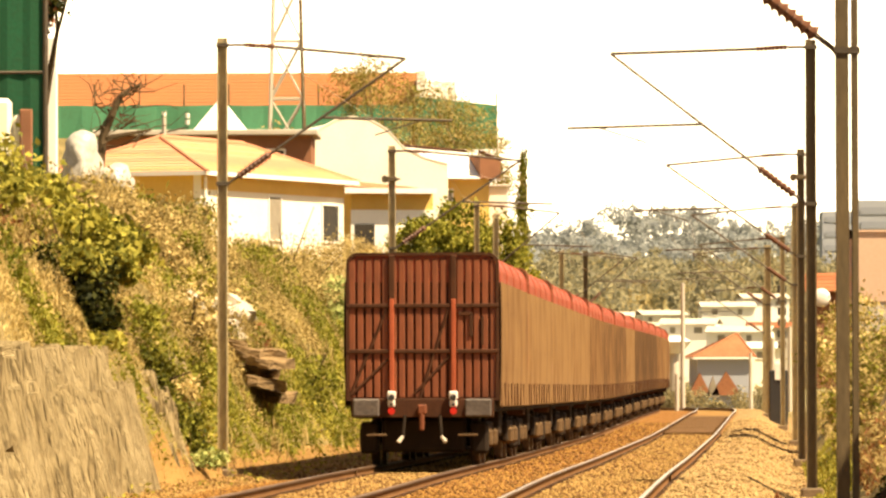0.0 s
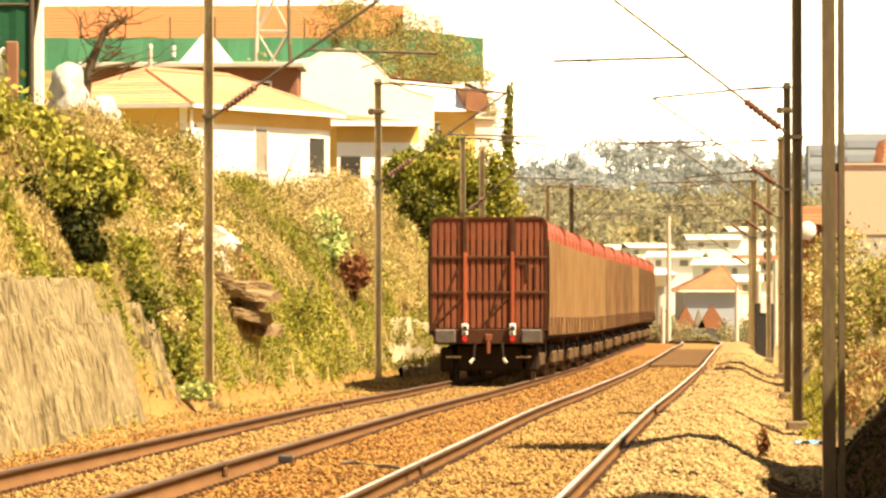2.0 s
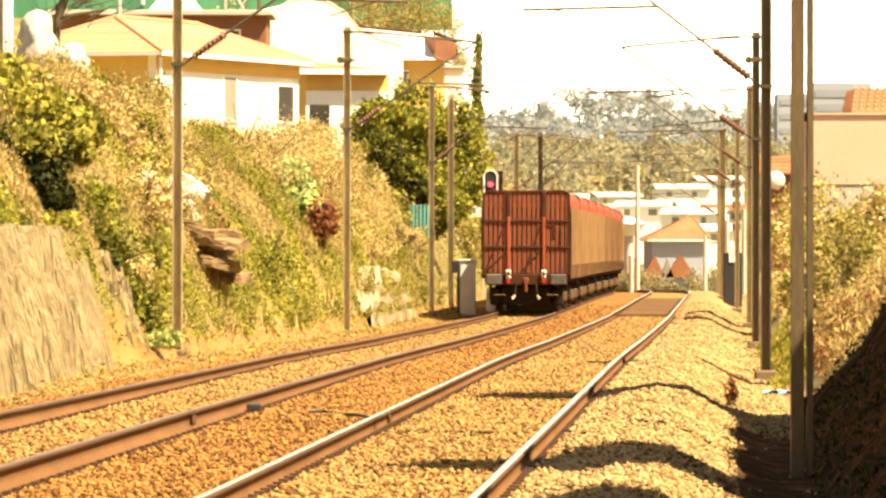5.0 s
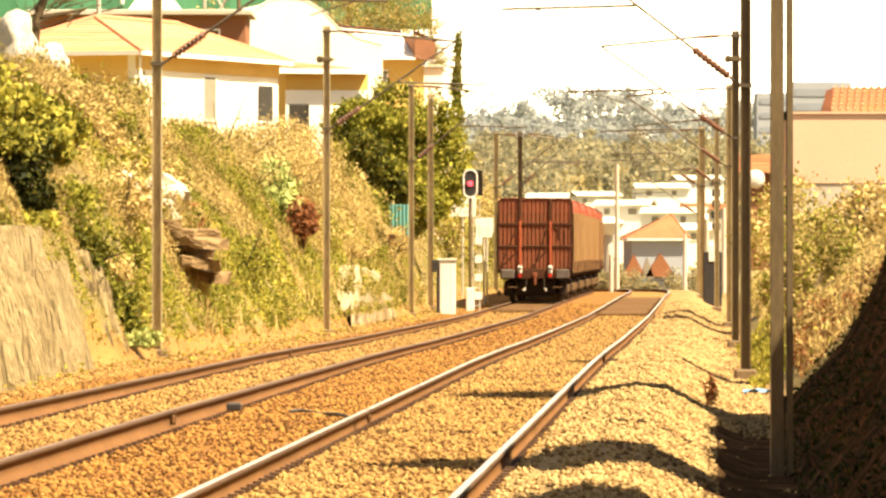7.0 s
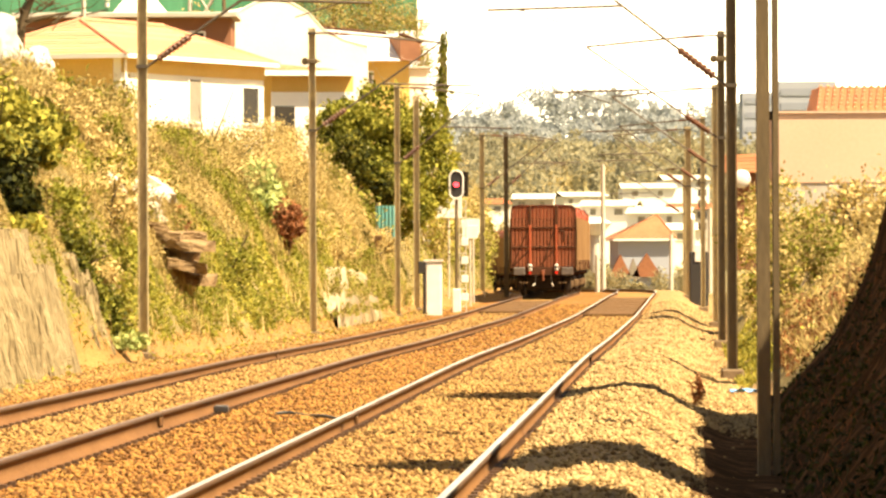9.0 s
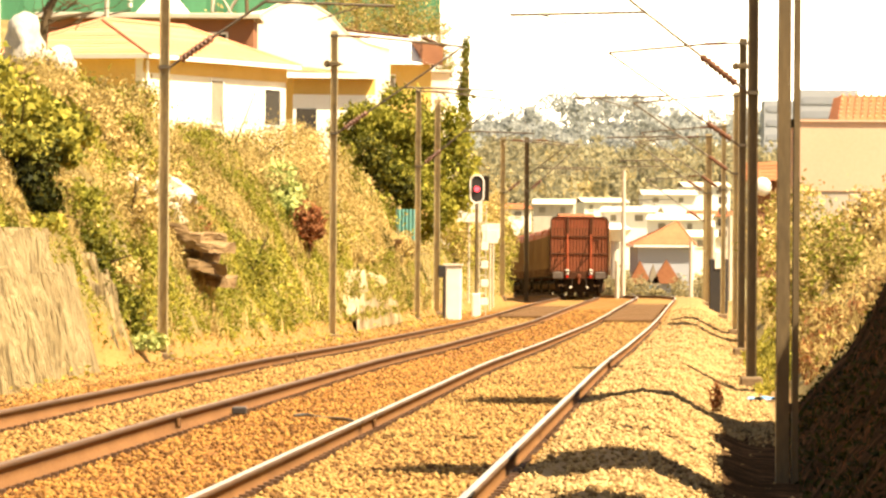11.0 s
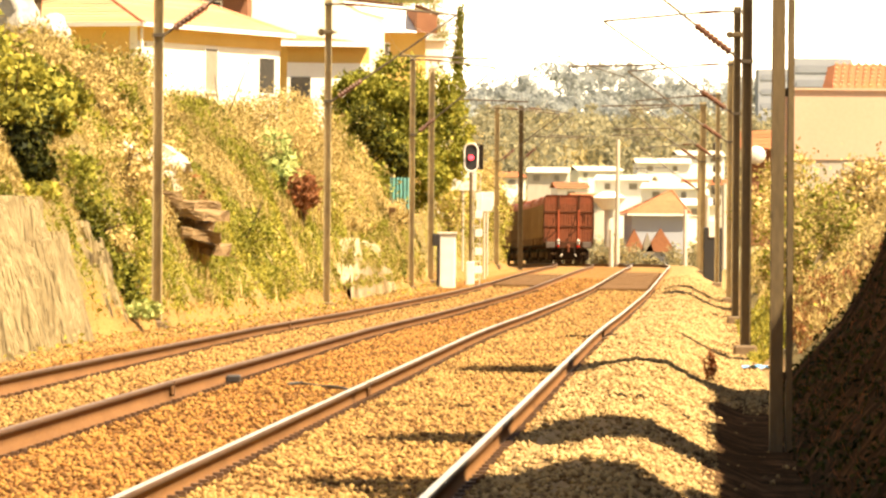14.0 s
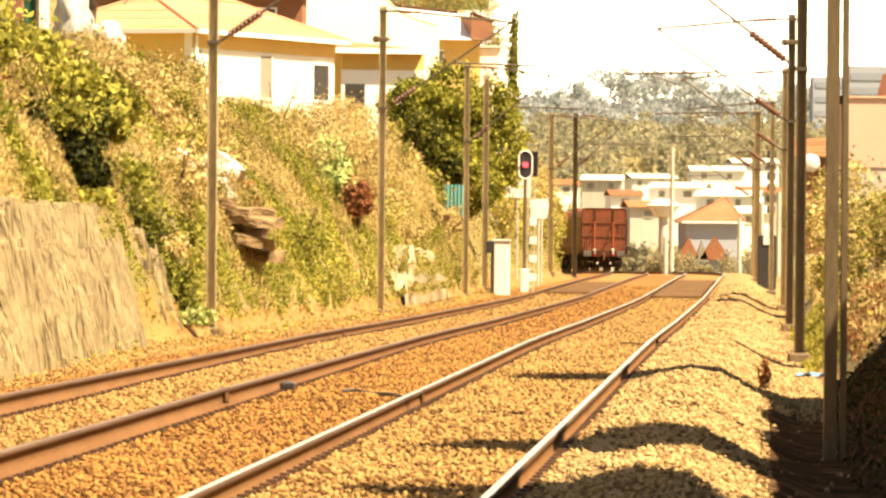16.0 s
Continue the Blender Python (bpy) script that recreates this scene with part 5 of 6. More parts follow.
# scrub on the hill behind the houses
for i, (x, y, z, r) in enumerate([(-4.9, 268, 11.2, 1.5), (-3.2, 268, 11.2, 1.5), (-1.8, 268, 10.4, 1.4), (-1.0, 270, 9.3, 1.3), (-5.8, 270, 12.4, 1.3), (-2.5, 266, 9.6, 1.4), (-4.2, 264, 9.8, 1.3), (-0.4, 272, 8.4, 1.1), (-6.8, 272, 12.2, 1.2)]):
    bush("scrub_tree", "bare brown and greenish scrub tree on the hill", [((x, y, z + 1.5), (r * 0.85, r, r * 0.9), 2200)], L_DRY, 0.15, 60 + i, second=(L_GREEN, 0.35), category="tree", slim=0.3)


# tall pale growth at the foot of the bank round the bend
for i, y in enumerate(range(244, 345, 7)):
    x = float(xm(y)) - 5.7 - 0.25 * (i % 2)
    h = 2.6 + 0.5 * math.sin(i * 1.7)
    bush("thicket", "tall straw-yellow thicket along the bend", [((x, y, gz(x, y) + h * 0.55), (0.75, 2.6, h * 0.55), 1500)], L_STRAW if i % 2 else L_YELLOW, 0.2, 110 + i, second=(L_DRY, 0.4), category="thicket", slim=0.3)


# left head of the cutting: netted structure, dark ivy tree, pale post, wrapped stack
def bank_head():
    n = thing("netted_enclosure", pose(-9.6, 116, gz(-9.6, 116) - 0.3), "dark green netted enclosure on the bank top", "enclosure")
    bm = bmesh.new()
    for i in range(8):
        x0, x1 = i * 0.14, (i + 1) * 0.14
        poly(bm, ((x0, 0.01 * (i % 3), 0), (x1, 0.01 * ((i + 1) % 3), 0), (x1, 0.01 * ((i + 1) % 3), 4.4), (x0, 0.01 * (i % 3), 4.4)))
    part("netting", bm, M_NETDARK, n)
    part("post", rods(((1.12, 0, 0), (1.12, 0, 4.6), 0.05)), M_TUBE, n)
    part("rail", rods(((0, 0, 3.0), (1.12, 0, 3.0), 0.03)), M_TUBE, n)
    tree("ivy_tree", "dark ivy-clad tree overhanging the bank", -8.9, 119, [((-8.8, 117.5, 8.35), (0.6, 0.9, 0.45), 4200), ((-9.6, 117.5, 8.6), (0.8, 0.9, 0.7), 4200), ((-8.3, 118, 8.75), (0.35, 0.5, 0.35), 1100), ((-9.1, 117.5, 7.75), (0.25, 0.4, 0.35), 900)], L_IVYSHADE, 0.13, 71, second=(L_RED, 0.2), r=0.2)
    p = thing("concrete_post", pose(-8.72, 120, gz(-8.72, 120) - 0.3), "thick pale concrete post on the bank", "post")
    part("shaft", boxes((-0.25, 0.17, -0.15, 0.15, 0, 8.2 - gz(-8.72, 120)), bevel=0.02), M_WRENDER, p)
    part("side_pipe", rods(((-0.28, 0, 0), (-0.28, 0, 3.0), 0.07)), M_PLASTIC, p)
    w = thing("garden_wall", pose(-9.7, 114, gz(-9.7, 114) - 0.4), "cream rubble wall under the netting", "wall")
    part("wall", boxes((0, 0.75, 0, 0.3, 0, 2.3), (0.75, 1.1, 0.05, 0.3, 0, 2.0), bevel=0.08), M_CREAM, w)
    part("brick_pier", boxes((0.9, 1.12, -0.05, 0.2, 0.4, 2.1), bevel=0.02), M_BROWNW, w, "brown brick pier")
    for cx, cz, rx, rz in ((0.38, 0.85, 0.4, 1.05), (1.1, 0.45, 0.42, 0.7)):
        s = bmesh.new()
        r = bmesh.ops.create_icosphere(s, subdivisions=3, radius=1.0, matrix=Matrix.Translation((cx, 0, cz)) @ Matrix.Diagonal((rx, 0.5, rz, 1)))
        for v in r["verts"]:
            fold = 1 + 0.09 * math.sin(9 * math.atan2(v.co.y, v.co.x - cx) + 3 * v.co.z)
            v.co = Vector((cx + (v.co.x - cx) * fold, v.co.y * fold, v.co.z)) + Vector((noise.noise(v.co * 2.5), 0, 0.5 * noise.noise(v.co * 3))) * 0.22
        tagged(part("tarpaulin", s, M_PLASTIC, None, at=pose(-9.9, 141, 5.1), smooth=True), "pale plastic sheet over a heap on the bank", "tarpaulin")
    # bare tree with a broken limb, and the small pole with porcelain knobs
    rng = random.Random(8)
    b = thing("bare_tree", pose(-11.2, 170, gz(-11.2, 170) - 0.2), "leafless tree with thin twisted branches", "tree")
    part("trunk", rods(((0, 0, 0), (0.3, 0, 3.2), 0.16, 8, 0.12), ((0.3, 0, 3.2), (0.75, 0, 4.3), 0.12, 8, 0.08), ((0.75, 0, 4.3), (1.05, 0, 4.55), 0.08, 6, 0.05), ((0.3, 0, 3.2), (1.6, 0, 3.45), 0.08, 6, 0.03)), M_BARK, b)
    bm = bmesh.new()
    for k in range(46):
        p0 = Vector((0.2 + rng.random() * 1.0, rng.uniform(-0.3, 0.3), 2.8 + rng.random() * 1.8))
        for j in range(3):
            p1 = p0 + Vector((rng.uniform(-0.5, 0.6), rng.uniform(-0.2, 0.2), rng.uniform(-0.25, 0.6)))
            rod(bm, p0, p1, 0.022 - 0.006 * j, 4, 0.016 - 0.005 * j)
            p0 = p1
    tagged(part("twig", bm, M_BARK, b), kind="stuff")
    e = thing("service_pole", pose(-10.6, 195, gz(-10.6, 195) - 0.2), "thin pole with white porcelain insulators", "pole")
    h = 9.6 - gz(-10.6, 195)
    part("pole", rods(((0, 0, 0), (0, 0, h), 0.07)), M_CONC, e)
    part("cross_arm", rods(((-0.15, 0, h - 0.5), (0.75, 0, h - 0.3), 0.025)), M_TUBE, e)
    for x, z in ((0, h + 0.1), (0.72, h - 0.15), (0.72, h + 0.05)):
        part("knob", rods(((x, 0, z - 0.07), (x, 0, z + 0.07), 0.07, 8)), M_WHITE, e, "white porcelain knob")


bank_head()


# rock face of upright slabs at the foot of the near bank
def rock_face():
    rng = random.Random(4)
    f = thing("rock_face", Matrix(), "pale upright slabs of bare shale rock", "rock face", kind="structure")
    y = 62.0
    while y < 214:
        # bare slabs, then leaning strata half overgrown, then scattered outcrops
        zone = 0 if y < 97 else 1 if y < 107 else 2
        w = rng.uniform(0.5, 1.1) if zone == 0 else rng.uniform(0.25, 0.6)
        for row in range(2):
            xq = float(xm(y)) - 4.82 - float(recess(y)) - 0.34 * row - rng.uniform(0, 0.22)
            zb, zt = (-0.35, rng.uniform(1.2, 1.4)) if row == 0 else (0.6, rng.uniform(1.75, 1.95))
            if zone == 0:
                xq += 0.2
            if zone == 1:
                zt = zb + rng.uniform(0.6, 1.3)
                xq -= 0.3
                if rng.random() < 0.4:
                    continue
            if zone == 2:
                zt = rng.uniform(0.3, 1.0)
                if row or y < 150 or noise.noise(Vector((y * 0.16, 3, 0))) < 0.2:
                    continue
            bm = bmesh.new()
            r = bmesh.ops.create_grid(bm, x_segments=5, y_segments=7, size=0.5)
            k = rng.random() * 50
            for v in bm.verts:
                u, t = v.co.x + 0.5, v.co.y + 0.5
                lean = -0.27 * t * (zt - zb)
                v.co = Vector((lean + 0.22 * noise.noise(Vector((u * 7 + k, t * 1.0, k))) + (0.1 if 0.1 < u < 0.9 else -0.12), (u - 0.5) * w * (1.1 - 0.25 * t), zb + t * (zt - zb) + 0.12 * noise.noise(Vector((u * 4, k, t * 2)))))
            ext = bmesh.ops.extrude_face_region(bm, geom=list(bm.faces))
            for v in ext["geom"]:
                if isinstance(v, bmesh.types.BMVert):
                    v.co.x -= 0.5
            bmesh.ops.recalc_face_normals(bm, faces=bm.faces)
            part("slab", bm, (M_ROCK, M_ROCK, M_ROCKPALE)[zone], f, at=pose(xq, y, 0, 0, 0, rng.uniform(-8, 12)))
        y += w * (0.95 if zone != 1 else 1.5)
    # overhanging ledge higher up
    l = thing("rock_ledge", Matrix(), "overhanging ledge of layered brown rock", "rock", kind="structure")
    for i, (x, y, z, w, h) in enumerate([(-4.95, 121.5, 1.75, 0.95, 0.22), (-4.85, 121.8, 1.42, 0.7, 0.2), (-4.55, 121.0, 1.2, 0.75, 0.18), (-4.4, 122, 0.95, 0.5, 0.2), (-5.3, 121.6, 1.98, 0.7, 0.15), (-4.5, 121.2, 1.6, 0.5, 0.16)]):
        bm = boxes((-w / 2, w / 2, -0.6, 0.8, -h / 2, h / 2))
        bmesh.ops.subdivide_edges(bm, edges=bm.edges, cuts=3, use_grid_fill=True)
        for v in bm.verts:
            v.co += Vector((noise.noise(v.co * 3 + Vector((i, 0, 0))), noise.noise(v.co * 3 + Vector((0, i, 0))), 0.5 * noise.noise(v.co * 4))) * 0.13
        part("slab", bm, M_LEDGE, l, at=pose(x - 0.1, y, z + 0.13, 0, rng.uniform(2, 14), rng.uniform(-20, 20)))
    # sunlit white rubble
    for i in range(34):
        u = i / 33
        px = -5.8 + 0.52 * u + rng.uniform(-0.14, 0.14)
        py = 119.5 + 13.5 * u + rng.uniform(-0.8, 0.8)
        bm = bmesh.new()
        s = rng.uniform(0.2, 0.42)
        bmesh.ops.create_icosphere(bm, subdivisions=1, radius=s)
        for v in bm.verts:
            v.co *= rng.uniform(0.7, 1.2)
            v.co.z *= 0.55
        tagged(part("stone", bm, M_CONC, None, at=pose(px, py, gz(px, py) + 0.12, rng.uniform(-15, 15), rng.uniform(20, 45), rng.uniform(0, 90))), "pale sunlit rubble stone on the bank", "stone", "rubble on the bank")
    # remains of a plastered retaining wall at the foot of the bank
    rw = thing("retaining_wall", Matrix(), "crumbling whitewashed retaining wall under weeds", "wall", kind="structure")
    for y0, y1, hi in ((164.0, 184.0, 0.95),):
        n = max(3, int((y1 - y0) * 2))
        V = []
        for k in range(n + 1):
            yy = y0 + (y1 - y0) * k / n
            xx = float(xm(yy)) - 4.95 + 0.12 * noise.noise(Vector((yy * 0.8, 0, 1)))
            top = (hi + 0.5 * noise.noise(Vector((yy * 0.7, 4, 0))) + 0.25 * noise.noise(Vector((yy * 2.3, 7, 0)))) * min(1.0, 0.02 + (yy - y0) * 0.3, 0.02 + (y1 - yy) * 0.3)
            for z, dx in ((-0.4, 0.0), (0.3, -0.02 + 0.05 * noise.noise(Vector((yy, 2, 2)))), (top * 0.75, -0.08 + 0.06 * noise.noise(Vector((yy, 5, 2)))), (top, -0.14), (top, -0.6)):
                V.append((xx + dx, yy, z))
        F = np.array([(k * 5 + m, k * 5 + m + 1, k * 5 + m + 6, k * 5 + m + 5) for k in range(n) for m in range(4)])
        part("panel", fast_mesh("panel", np.array(V), F[:, ::-1], [M_PLASTER]), None, rw)
    tb = thing("timber_frame", pose(-2.35, 200, gz(-2.35, 200)), "dark timber beam on two stub posts", "frame")
    h = 1.95 - gz(-2.35, 200)
    part("beam", boxes((-0.25, 0.85, -0.1, 0.1, h, h + 0.16), bevel=0.02), M_PLANK, tb)
    for x in (0.15, 0.6):
        part("post", boxes((x - 0.09, x + 0.09, -0.08, 0.08, -0.4, h), bevel=0.02), M_PLANK, tb)
    t = thing("sheet_panel", pose(-1.75, 208, gz(-1.75, 208) - 0.4), "teal corrugated sheet panel on posts", "panel")
    bm = bmesh.new()
    for i in range(24):
        a, e = i * 0.03, i * 0.03 + 0.03
        f, g = 0.015 * math.sin(i * 1.57), 0.015 * math.sin(i * 1.57 + 1.57)
        poly(bm, ((a, f, 0.3), (e, g, 0.3), (e, g, 1.6), (a, f, 1.6)))
    bmesh.ops.remove_doubles(bm, verts=bm.verts, dist=0.0005)
    part("sheet", bm, M_TEAL, t)
    part("post", rods(((0.02, 0.05, -0.5), (0.02, 0.05, 1.7), 0.04)), M_MAST, t)
    part("post", rods(((0.68, 0.05, -0.5), (0.68, 0.05, 1.7), 0.04)), M_MAST, t)


rock_face()


# scrub that clothes the banks
def bank_scrub():
    rng = np.random.default_rng(9)

    def spread(n, q0, q1, y0, y1, tall, dense=None):
        y = rng.uniform(y0, y1, n)
        if dense:
            y = np.where(rng.random(n) < 0.78, rng.uniform(*dense, n), y)
        q = rng.uniform(q0, q1, n)
        x = q + xm(y) - np.where(q < -3.6, recess(y), 0)
        hgt = tall * np.clip(0.35 + 0.7 * lumps(x, y, 1.6, 31) + 0.45 * lumps(x, y, 0.7, 32), 0.04, 1.5) * rng.random(n) ** 0.6
        return np.stack([x, y, ground(x, y) + hgt], -1), q, y

    def put(name, P, size, m, label, slim=0.5, upright=0.0):
        ob = new(name, leaf_mesh(name, P, size, m, rng, upright, slim))
        tagged(ob, label, "scrub", kind="stuff")

    P, q, y = spread(600000, -9.6, -5.1, 60, 330, 0.7, (84, 214))
    P[:, 2] -= np.clip((q + 5.9) / 0.8, 0, 1) * 0.1
    bigger = lumps(P[:, 0], P[:, 1], 2.6, 38)
    P[:, 2] += np.clip(bigger - 0.35, 0, 1) * 0.8 * rng.random(len(P))
    zz = P[:, 2]
    near_rock = np.interp(y, [93, 98, 103, 108], [0.93, 0.7, 0.4, 0.0])
    bare = (q > -5.85) & (zz < 1.9) & (rng.random(len(P)) < near_rock)
    bare |= (np.abs(q + 5.9 - 0.35 * lumps(y, q * 0, 1.2, 44)) < 0.55) & (y > 144) & (y < 190) & (zz < 1.5) & (rng.random(len(P)) < 0.3)
    bare |= (q > -5.42) & (zz < 0.7) & (rng.random(len(P)) < 0.35)
    bare |= (q > -5.45) & (y > 145) & (y < 188) & (rng.random(len(P)) < 0.45)
    bare |= (np.abs(P[:, 0] + 5.87 - 0.52 * (y - 119.5) / 13.5) < 0.3) & (y > 117) & (y < 134)
    k = 0.8 * lumps(P[:, 0], P[:, 1] * 0.5, 3.2, 33) + 0.4 * lumps(P[:, 0], P[:, 1], 1.0, 34) + np.interp(zz, [0, 1.2, 2.0, 3.0, 4.5], [0.7, 0.72, 0.22, -0.25, -0.35]) - np.interp(y, [96, 101, 112], [0.3, 0.0, 0.0]) + rng.normal(size=len(P)) * 0.15
    bare |= (lumps(P[:, 0], P[:, 1], 2.1, 36) > 0.7) & (rng.random(len(P)) < 0.85)
    hang = (lumps(y, q * 0.3, 1.3, 41) + rng.normal(size=len(P)) * 0.15 > 0.6) & (zz < 2.2) & (y > 106)
    P, k, y, hang = P[~bare], k[~bare], y[~bare], hang[~bare]
    # noise picks patches of darker leaves as painted shade between the plants
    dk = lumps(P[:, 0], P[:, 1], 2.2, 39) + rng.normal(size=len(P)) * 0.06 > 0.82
    put("bank_shade_growth", P[dk], 0.1, L_DARK, "dark leaves painting shaded hollows into the scrub")
    P, k, y, hang = P[~dk], k[~dk], y[~dk], hang[~dk]
    put("hanging_straw", P[hang][::3], 0.5, L_STRAW, "curtains of dead grass hanging down the bank", 0.05, 5.0)
    P, k, y = P[~hang], k[~hang], y[~hang]
    blade = rng.random(len(P)) < 0.12
    put("bank_greenery", P[(k > 0.85)], 0.095, L_YELLOW, "yellow-green weeds and creepers on the bank")
    put("bank_greenery", P[(k > 0.3) & (k <= 0.85) & ~blade], 0.09, L_GREEN, "green weeds and creepers on the bank")
    put("bank_grass", P[(k > 0.3) & (k <= 0.85) & blade], 0.3, L_YELLOW, "long yellow-green grass on the bank", 0.07, 2.5)
    put("dry_scrub", P[(k > -0.45) & (k <= 0.3) & ~blade], 0.085, L_DRY, "dry brown scrub on the bank", 0.35)
    put("straw_grass", P[(k > -0.45) & (k <= 0.3) & blade], 0.34, L_DRY, "hanging strands of dead grass", 0.05, 2.0)
    put("straw_grass", P[k <= -0.45], 0.11, L_STRAW, "straw-coloured dead grass on the bank", 0.2, 1.2)
    P, q, y = spread(26000, -16, -9.4, 90, 300, 0.9)
    k = lumps(P[:, 0], P[:, 1], 5, 35) + rng.normal(size=len(P)) * 0.2
    put("hilltop_scrub", P[k > 0], 0.2, L_DRY, "brown scrub on the bank top", 0.35)
    put("hilltop_scrub", P[k <= 0], 0.2, L_GREEN, "green scrub on the bank top")
    # creepers over the old retaining wall
    y = rng.uniform(162, 188, 16000)
    z = rng.uniform(-0.1, 1.4, 16000) * rng.random(16000) ** 0.4
    P = np.stack([xm(y) - 4.9 - 0.1 * z + rng.uniform(-0.12, 0.16, 16000), y, z], -1)
    P = P[lumps(y, z * 3, 2.0, 47) + 0.5 * lumps(y, z * 2, 0.7, 48) > 0.05]
    put("bank_greenery", P[::2], 0.1, L_GREEN, "creepers over a crumbling wall")
    put("straw_grass", P[1::2], 0.2, L_DRY, "dead grass hanging over a crumbling wall", 0.07, 3.0)
    # foot of the near bank: weeds and straw
    P, q, y = spread(9000, -5.3, -4.3, 62, 230, 0.16)
    put("lineside_weeds", P[::5], 0.07, L_DRY, "pale dry weeds along the ballast edge", 0.3)
    put("lineside_weeds", P[1::9], 0.09, L_YELLOW, "low green weeds along the ballast edge")
    # banks beyond the second track
    P, q, y = spread(90000, 5.6, 15, 80, 260, 0.7)
    k = lumps(P[:, 0], P[:, 1], 4, 37) + rng.normal(size=len(P)) * 0.3
    put("straw_grass", P[k > 0.3], 0.2, L_STRAW, "tall straw-coloured grass on the far bank", 0.09, 1.3)
    put("dry_scrub", P[(k <= 0.3) & (k > -0.5)], 0.11, L_DRY, "tangled tan scrub on the far bank", 0.3)
    put("dry_scrub", P[(k <= -0.5) & (k > -0.8)], 0.12, L_DRY, "dry brown scrub on the far bank", 0.35)
    put("bank_greenery", P[k <= -0.8], 0.12, L_YELLOW, "yellow-green growth on the far bank")
    P, q, y = spread(9000, 4.9, 6.4, 95, 150, 0.15)
    put("grass", P, 0.12, L_YELLOW, "short green grass beside the masts", 0.25, 0.8)
    # leaf colour darkened here too, to match the shaded bank
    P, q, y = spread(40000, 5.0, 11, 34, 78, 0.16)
    put("shaded_scrub", P[::3], 0.08, L_IVYSHADE, "dark scrub on a shaded earth bank", 0.4)
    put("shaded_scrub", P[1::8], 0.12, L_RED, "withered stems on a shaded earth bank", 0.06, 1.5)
    P, q, y = spread(9000, 5.5, 7.0, 84, 98, 0.5)
    put("dry_scrub", P[::2], 0.1, L_RED, "red-brown brush at the end of the bank", 0.25, 0.8)
    put("dry_scrub", P[1::2], 0.1, L_DRY, "tan brush at the end of the bank", 0.25, 0.8)


bank_scrub()
bush("bush", "olive bush with bare stems on the far bank", [((7.6, 132, 1.7), (0.7, 0.9, 0.8), 2600), ((8.3, 133, 1.5), (0.6, 0.8, 0.7), 2000)], L_GREEN, 0.11, 81, second=(L_DRY, 0.45))
bush("bush", "red-brown leafless brush at the end of the shaded bank", [((5.75, 92, 0.55), (0.5, 0.7, 0.4), 2600), ((6.4, 93, 1.0), (0.5, 0.7, 0.45), 2200)], L_DRY, 0.09, 86, second=(L_RED, 0.45), slim=0.3)
bush("bush", "olive-brown twiggy bush behind the line of masts", [((6.0, 110, 1.0), (0.45, 0.7, 0.75), 2800), ((6.8, 113, 1.5), (0.6, 0.7, 0.6), 2200)], L_DRY, 0.1, 87, second=(L_GREEN, 0.4), slim=0.4)
bush("bush", "straw-yellow bush on the far bank", [((9.3, 136, 2.3), (0.9, 1.0, 0.8), 2200), ((10.4, 138, 2.5), (0.9, 1.0, 0.8), 2000)], L_STRAW, 0.12, 82, second=(L_DRY, 0.35))
bush("bush", "olive shrub before the pink house", [((8.6, 158, 2.6), (0.8, 1.0, 0.8), 1700), ((7.9, 156, 1.9), (0.6, 0.8, 0.7), 1200)], L_STRAW, 0.12, 83, second=(L_GREEN, 0.3))
for i, (x, y, r) in enumerate([(-5.75, 103.6, 0.42), (-5.35, 104.6, 0.3)]):
    bush("bush", "low dark green bush at the foot of the bank", [((x, y, gz(x, y) + r * 0.5), (r, r, r * 1.1), 1500), ((x + 0.2, y, gz(x + 0.2, y) + 0.1), (r * 0.7, r, r * 0.7), 800)], L_DARK, 0.1, 260 + i, second=(L_GREEN, 0.45))
bush("grass_tuft", "dark dry tuft growing in the ballast", [((3.28, 77.5, -0.1), (0.07, 0.08, 0.2), 160)], L_RED, 0.12, 84, stem=False, category="tuft", slim=0.2)
bush("weed", "pale flowering weed at the foot of a mast", [((-5.0, 104, 0.12), (0.35, 0.4, 0.14), 420)], bpy.data.materials["leaf_pale_green"], 0.12, 85, stem=False, category="weed")
# trees along the head of the near bank beyond the second track, with gaps between them
for i, (x, y, w, up) in enumerate([(8.6, 96.0, 1.3, 6.4), (6.0, 72.6, 1.8, 2.4), (5.2, 48.4, 1.2, 1.7), (4.8, 38.4, 1.9, 1.6), (4.8, 34.8, 1.9, 1.6)]):
    b = gz(x, y)
    tree("bank_tree", "dark leafy tree on the steep shaded bank", x, y, [((x - 0.3, y, b + up), (1.3, w, 0.8), 8500), ((x + 0.6, y, b + up + 0.5), (1.2, w, 0.8), 8500)], L_DARK, 0.26, 90 + i)


# garden trees and hedges between the line and the town
town_rng = random.Random(41)
for i in range(26):
    y = town_rng.uniform(425, 520)
    x = town_rng.uniform(5.5, 20)
    if 11.6 < x < 16.2 and y < 432:
        continue
    r = town_rng.uniform(0.7, 1.25)
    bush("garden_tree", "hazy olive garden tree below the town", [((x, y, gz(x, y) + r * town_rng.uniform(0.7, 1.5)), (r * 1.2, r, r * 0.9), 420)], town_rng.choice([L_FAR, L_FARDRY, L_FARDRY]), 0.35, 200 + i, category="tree")
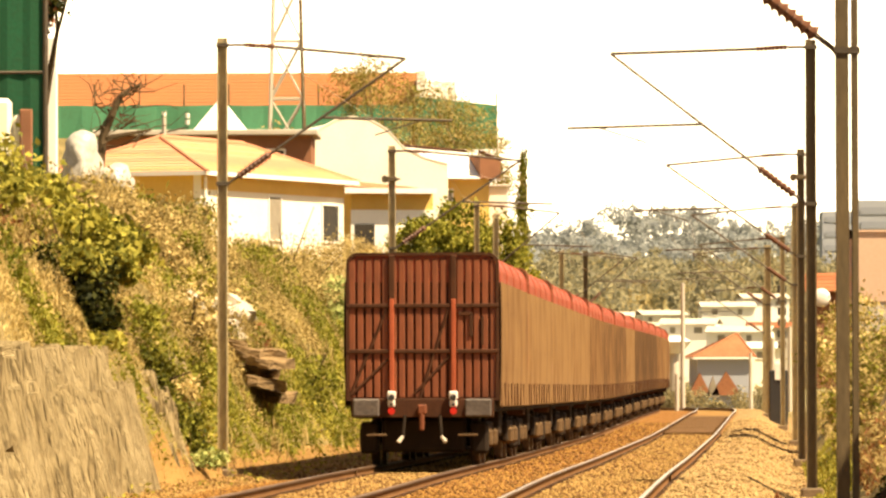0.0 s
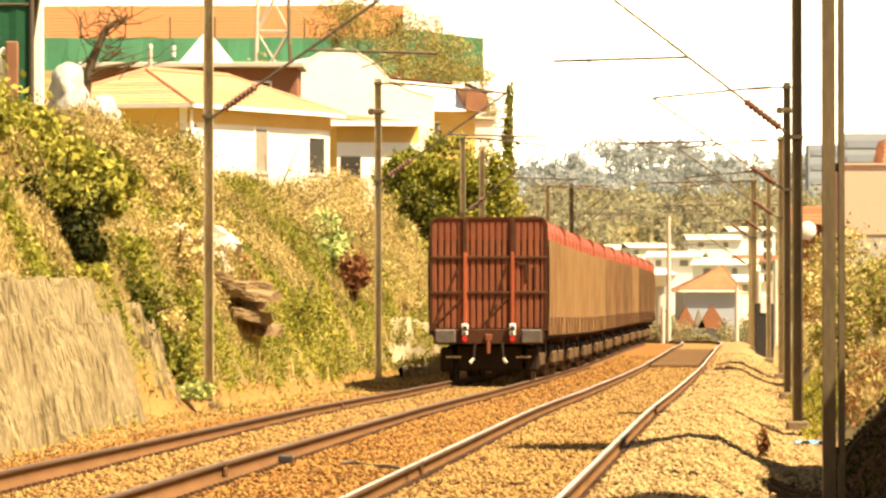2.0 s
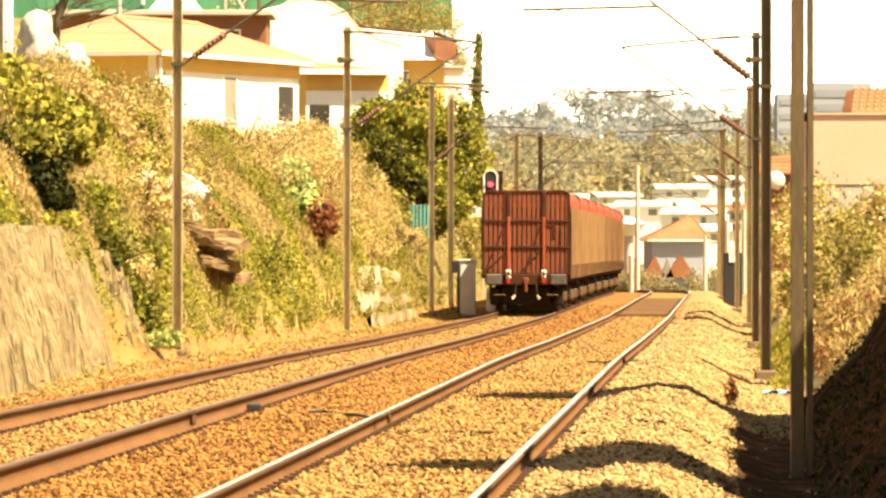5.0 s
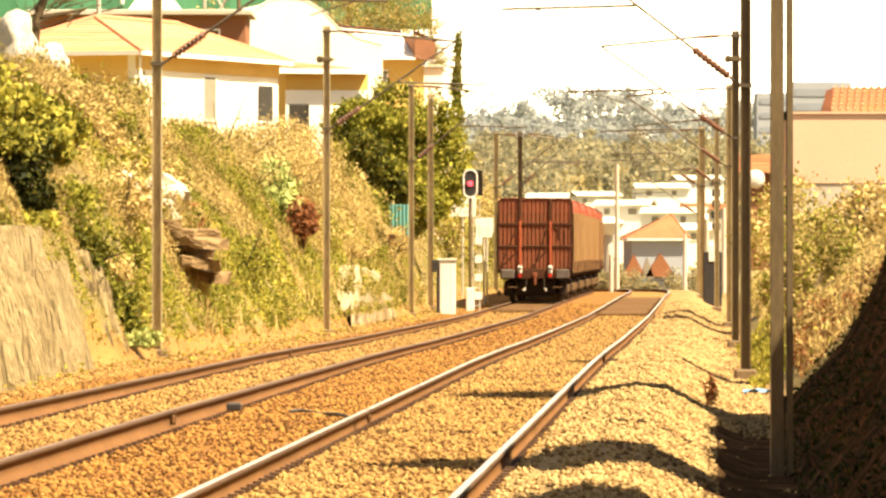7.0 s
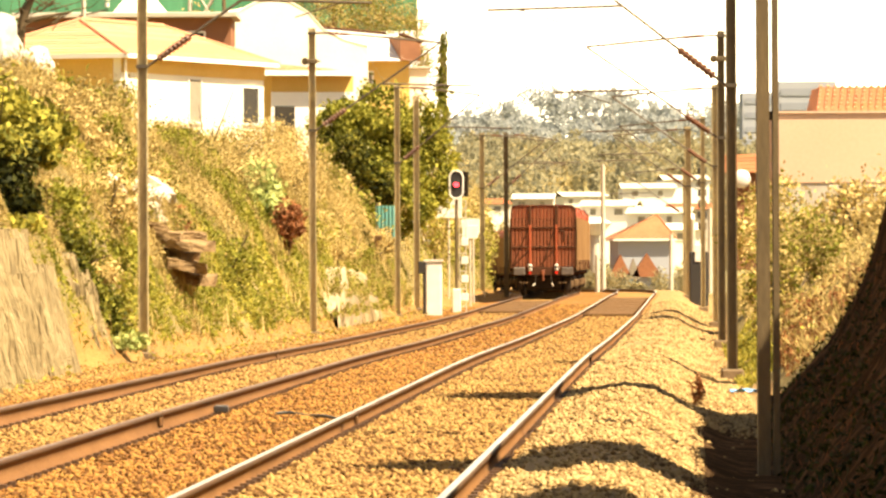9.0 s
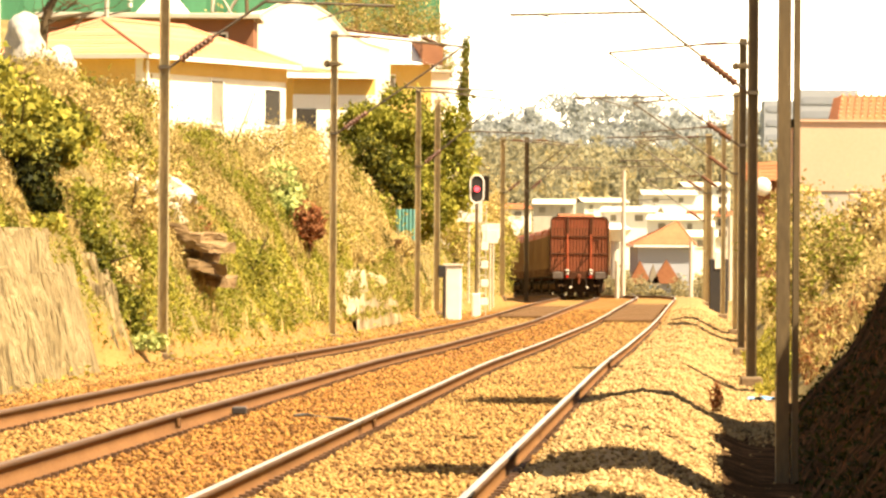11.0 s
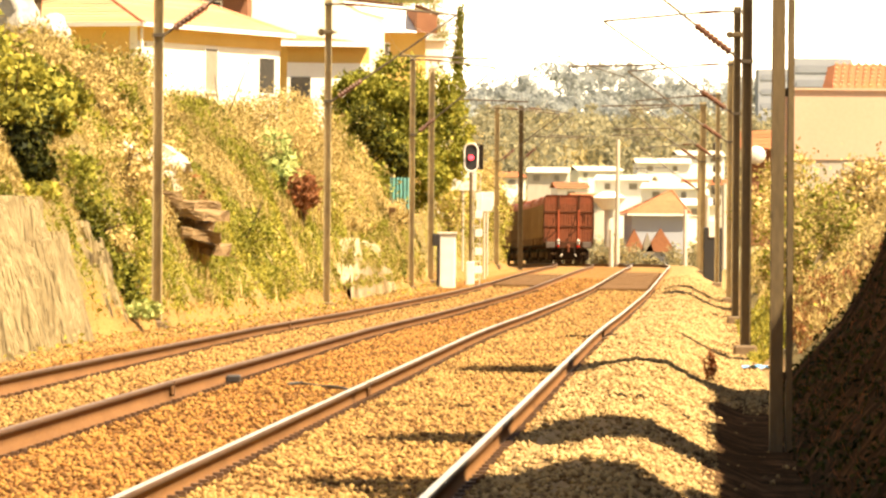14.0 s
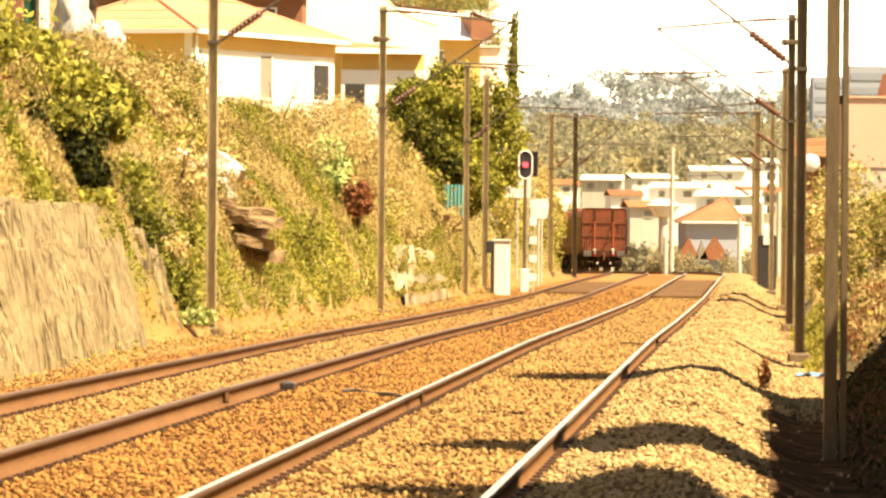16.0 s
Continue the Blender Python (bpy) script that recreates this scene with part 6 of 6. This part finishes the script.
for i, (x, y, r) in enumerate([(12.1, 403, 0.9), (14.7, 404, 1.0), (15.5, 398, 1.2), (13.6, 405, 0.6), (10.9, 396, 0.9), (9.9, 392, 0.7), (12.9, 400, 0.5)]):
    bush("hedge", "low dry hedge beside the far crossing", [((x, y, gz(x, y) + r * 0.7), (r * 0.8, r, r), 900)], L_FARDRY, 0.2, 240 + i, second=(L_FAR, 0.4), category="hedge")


# far woods on the valley side and the ridge
def woods():
    rng = np.random.default_rng(17)
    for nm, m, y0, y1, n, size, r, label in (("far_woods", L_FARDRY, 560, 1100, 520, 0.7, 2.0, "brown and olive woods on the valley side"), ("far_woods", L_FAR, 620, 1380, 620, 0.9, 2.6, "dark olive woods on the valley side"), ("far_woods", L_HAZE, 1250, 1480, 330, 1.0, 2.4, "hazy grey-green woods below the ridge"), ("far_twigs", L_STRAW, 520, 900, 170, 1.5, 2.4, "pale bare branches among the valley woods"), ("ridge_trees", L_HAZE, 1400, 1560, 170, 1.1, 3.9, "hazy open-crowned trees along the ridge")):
        pts = []
        for _ in range(n):
            y = rng.uniform(y0, y1)
            x = y * rng.uniform(-0.004, 0.075)
            if nm == "ridge_trees":
                x = y * rng.uniform(0.003, 0.075)
                h = rng.uniform(3, 9) * (1.25 if 0.015 < x / y < 0.033 else 0.75)
            else:
                h = r * rng.uniform(0.6, 1.3)
            rr = r * rng.uniform(0.55, 1.15)
            pts.append(clump_points(rng, (x, y, gz(x, y) + h), (rr, rr, rr * (0.62 if nm == "ridge_trees" else 0.9)), 26 if nm == "far_twigs" else 130, 10, 0.3))
            if nm == "ridge_trees":
                st = np.linspace(0, 1, 18)[:, None]
                pts.append(np.array([[x, y, gz(x, y)]]) + st * np.array([[0.2, 0, h]]) + rng.normal(size=(18, 3)) * 0.12)
        tagged(new(nm, leaf_mesh(nm, np.concatenate(pts), size, m, rng, slim=0.07 if nm == "far_twigs" else 0.55)), label, "woods", kind="stuff")


woods()


# loose ballast stones where the camera stands nearest
def stones():
    rng = np.random.default_rng(23)
    n = 136000
    y = np.where(rng.random(n) < 0.68, 34 + 76 * rng.random(n) ** 1.6, 60 + 170 * rng.random(n))
    q = rng.uniform(-5.45, 5.0, n)
    x = q + xm(y)
    bare = ((q > 4.32) & (y < 69) & (rng.random(n) > 0.015))
    x, y, q = x[~bare], y[~bare], q[~bare]
    for o in (-1.75, 1.75):
        for s in (-0.868, 0.868):
            keep = np.abs(q - o - s) > 0.11
            x, y, q = x[keep], y[keep], q[keep]
    n = len(x)
    s = rng.uniform(0.014, 0.038, n) * np.interp(y, [34, 95, 230], [0.85, 0.9, 1.25])
    c = np.stack([x, y, ground(x, y) + s * 0.25], -1)
    base = np.array([(1, 0, 0), (0, 1, 0), (-1, 0, 0), (0, -1, 0), (0, 0, 0.8), (0, 0, -0.8)], float)
    ang = rng.uniform(0, 2 * np.pi, n)
    B = base[None] * rng.uniform(0.6, 1.35, (n, 6, 1)) + rng.normal(size=(n, 6, 3)) * 0.18
    ca, sa = np.cos(ang)[:, None], np.sin(ang)[:, None]
    B = np.stack([B[..., 0] * ca - B[..., 1] * sa, B[..., 0] * sa + B[..., 1] * ca, B[..., 2]], -1)
    V = c[:, None] + B * s[:, None, None]
    f = np.array([(0, 1, 4), (1, 2, 4), (2, 3, 4), (3, 0, 4), (1, 0, 5), (2, 1, 5), (3, 2, 5), (0, 3, 5)])
    rust = (np.abs(q) < 0.85) | ((q < -2.65) & (q > -4.3))
    pale = q > 2.75
    for sel, m, label in ((pale, M_PALESTONE, "pale fresh ballast stones heaped on the shoulder"), (~rust & ~pale, M_STONE, "loose ochre ballast stones"), (rust, M_RUSTSTONE, "rust-stained loose ballast stones")):
        k = int(sel.sum())
        F = (np.arange(k)[:, None, None] * 6 + f[None]).reshape(-1, 3)
        tagged(new("ballast_stones", fast_mesh("ballast_stones", V[sel].reshape(-1, 3), F, [m])), label, "ballast", kind="stuff")


stones()


# ---- what moves ----
SPEED = 16.2


def motions():
    ys = np.arange(60, 760, 0.25)
    xs = xl(ys)
    arc = np.concatenate([[0], np.cumsum(np.hypot(np.diff(xs), np.diff(ys)))])
    s0 = np.interp(108.4, ys, arc)

    def on_line(s):
        y = float(np.interp(s, arc, ys))
        return Vector((float(xl(y)), y, float(zr(y))))

    for i, wagon in enumerate(train):
        rows = []
        for k in range(33):
            s = s0 + SPEED * k * 0.5 + i * (WLEN + 0.4)
            a, b = on_line(s + 2.1), on_line(s + WLEN - 2.1)
            d = (b - a).normalized()
            o = a - d * 2.1
            rows.append((k * 0.5, Matrix.Translation(o) @ pose(0, 0, 0, math.degrees(math.asin(d.z)), 0, -math.degrees(math.atan2(d.x, d.y)))))
        walk(wagon, rows)
    step = 1 / 30
    for wheel in tail_wheels:
        y, z = wheel.location.y, wheel.location.z
        walk(wheel, [(k * step, pose(0, y, z, -math.degrees(SPEED / 0.45 * k * step) % 360)) for k in range(481)])


motions()
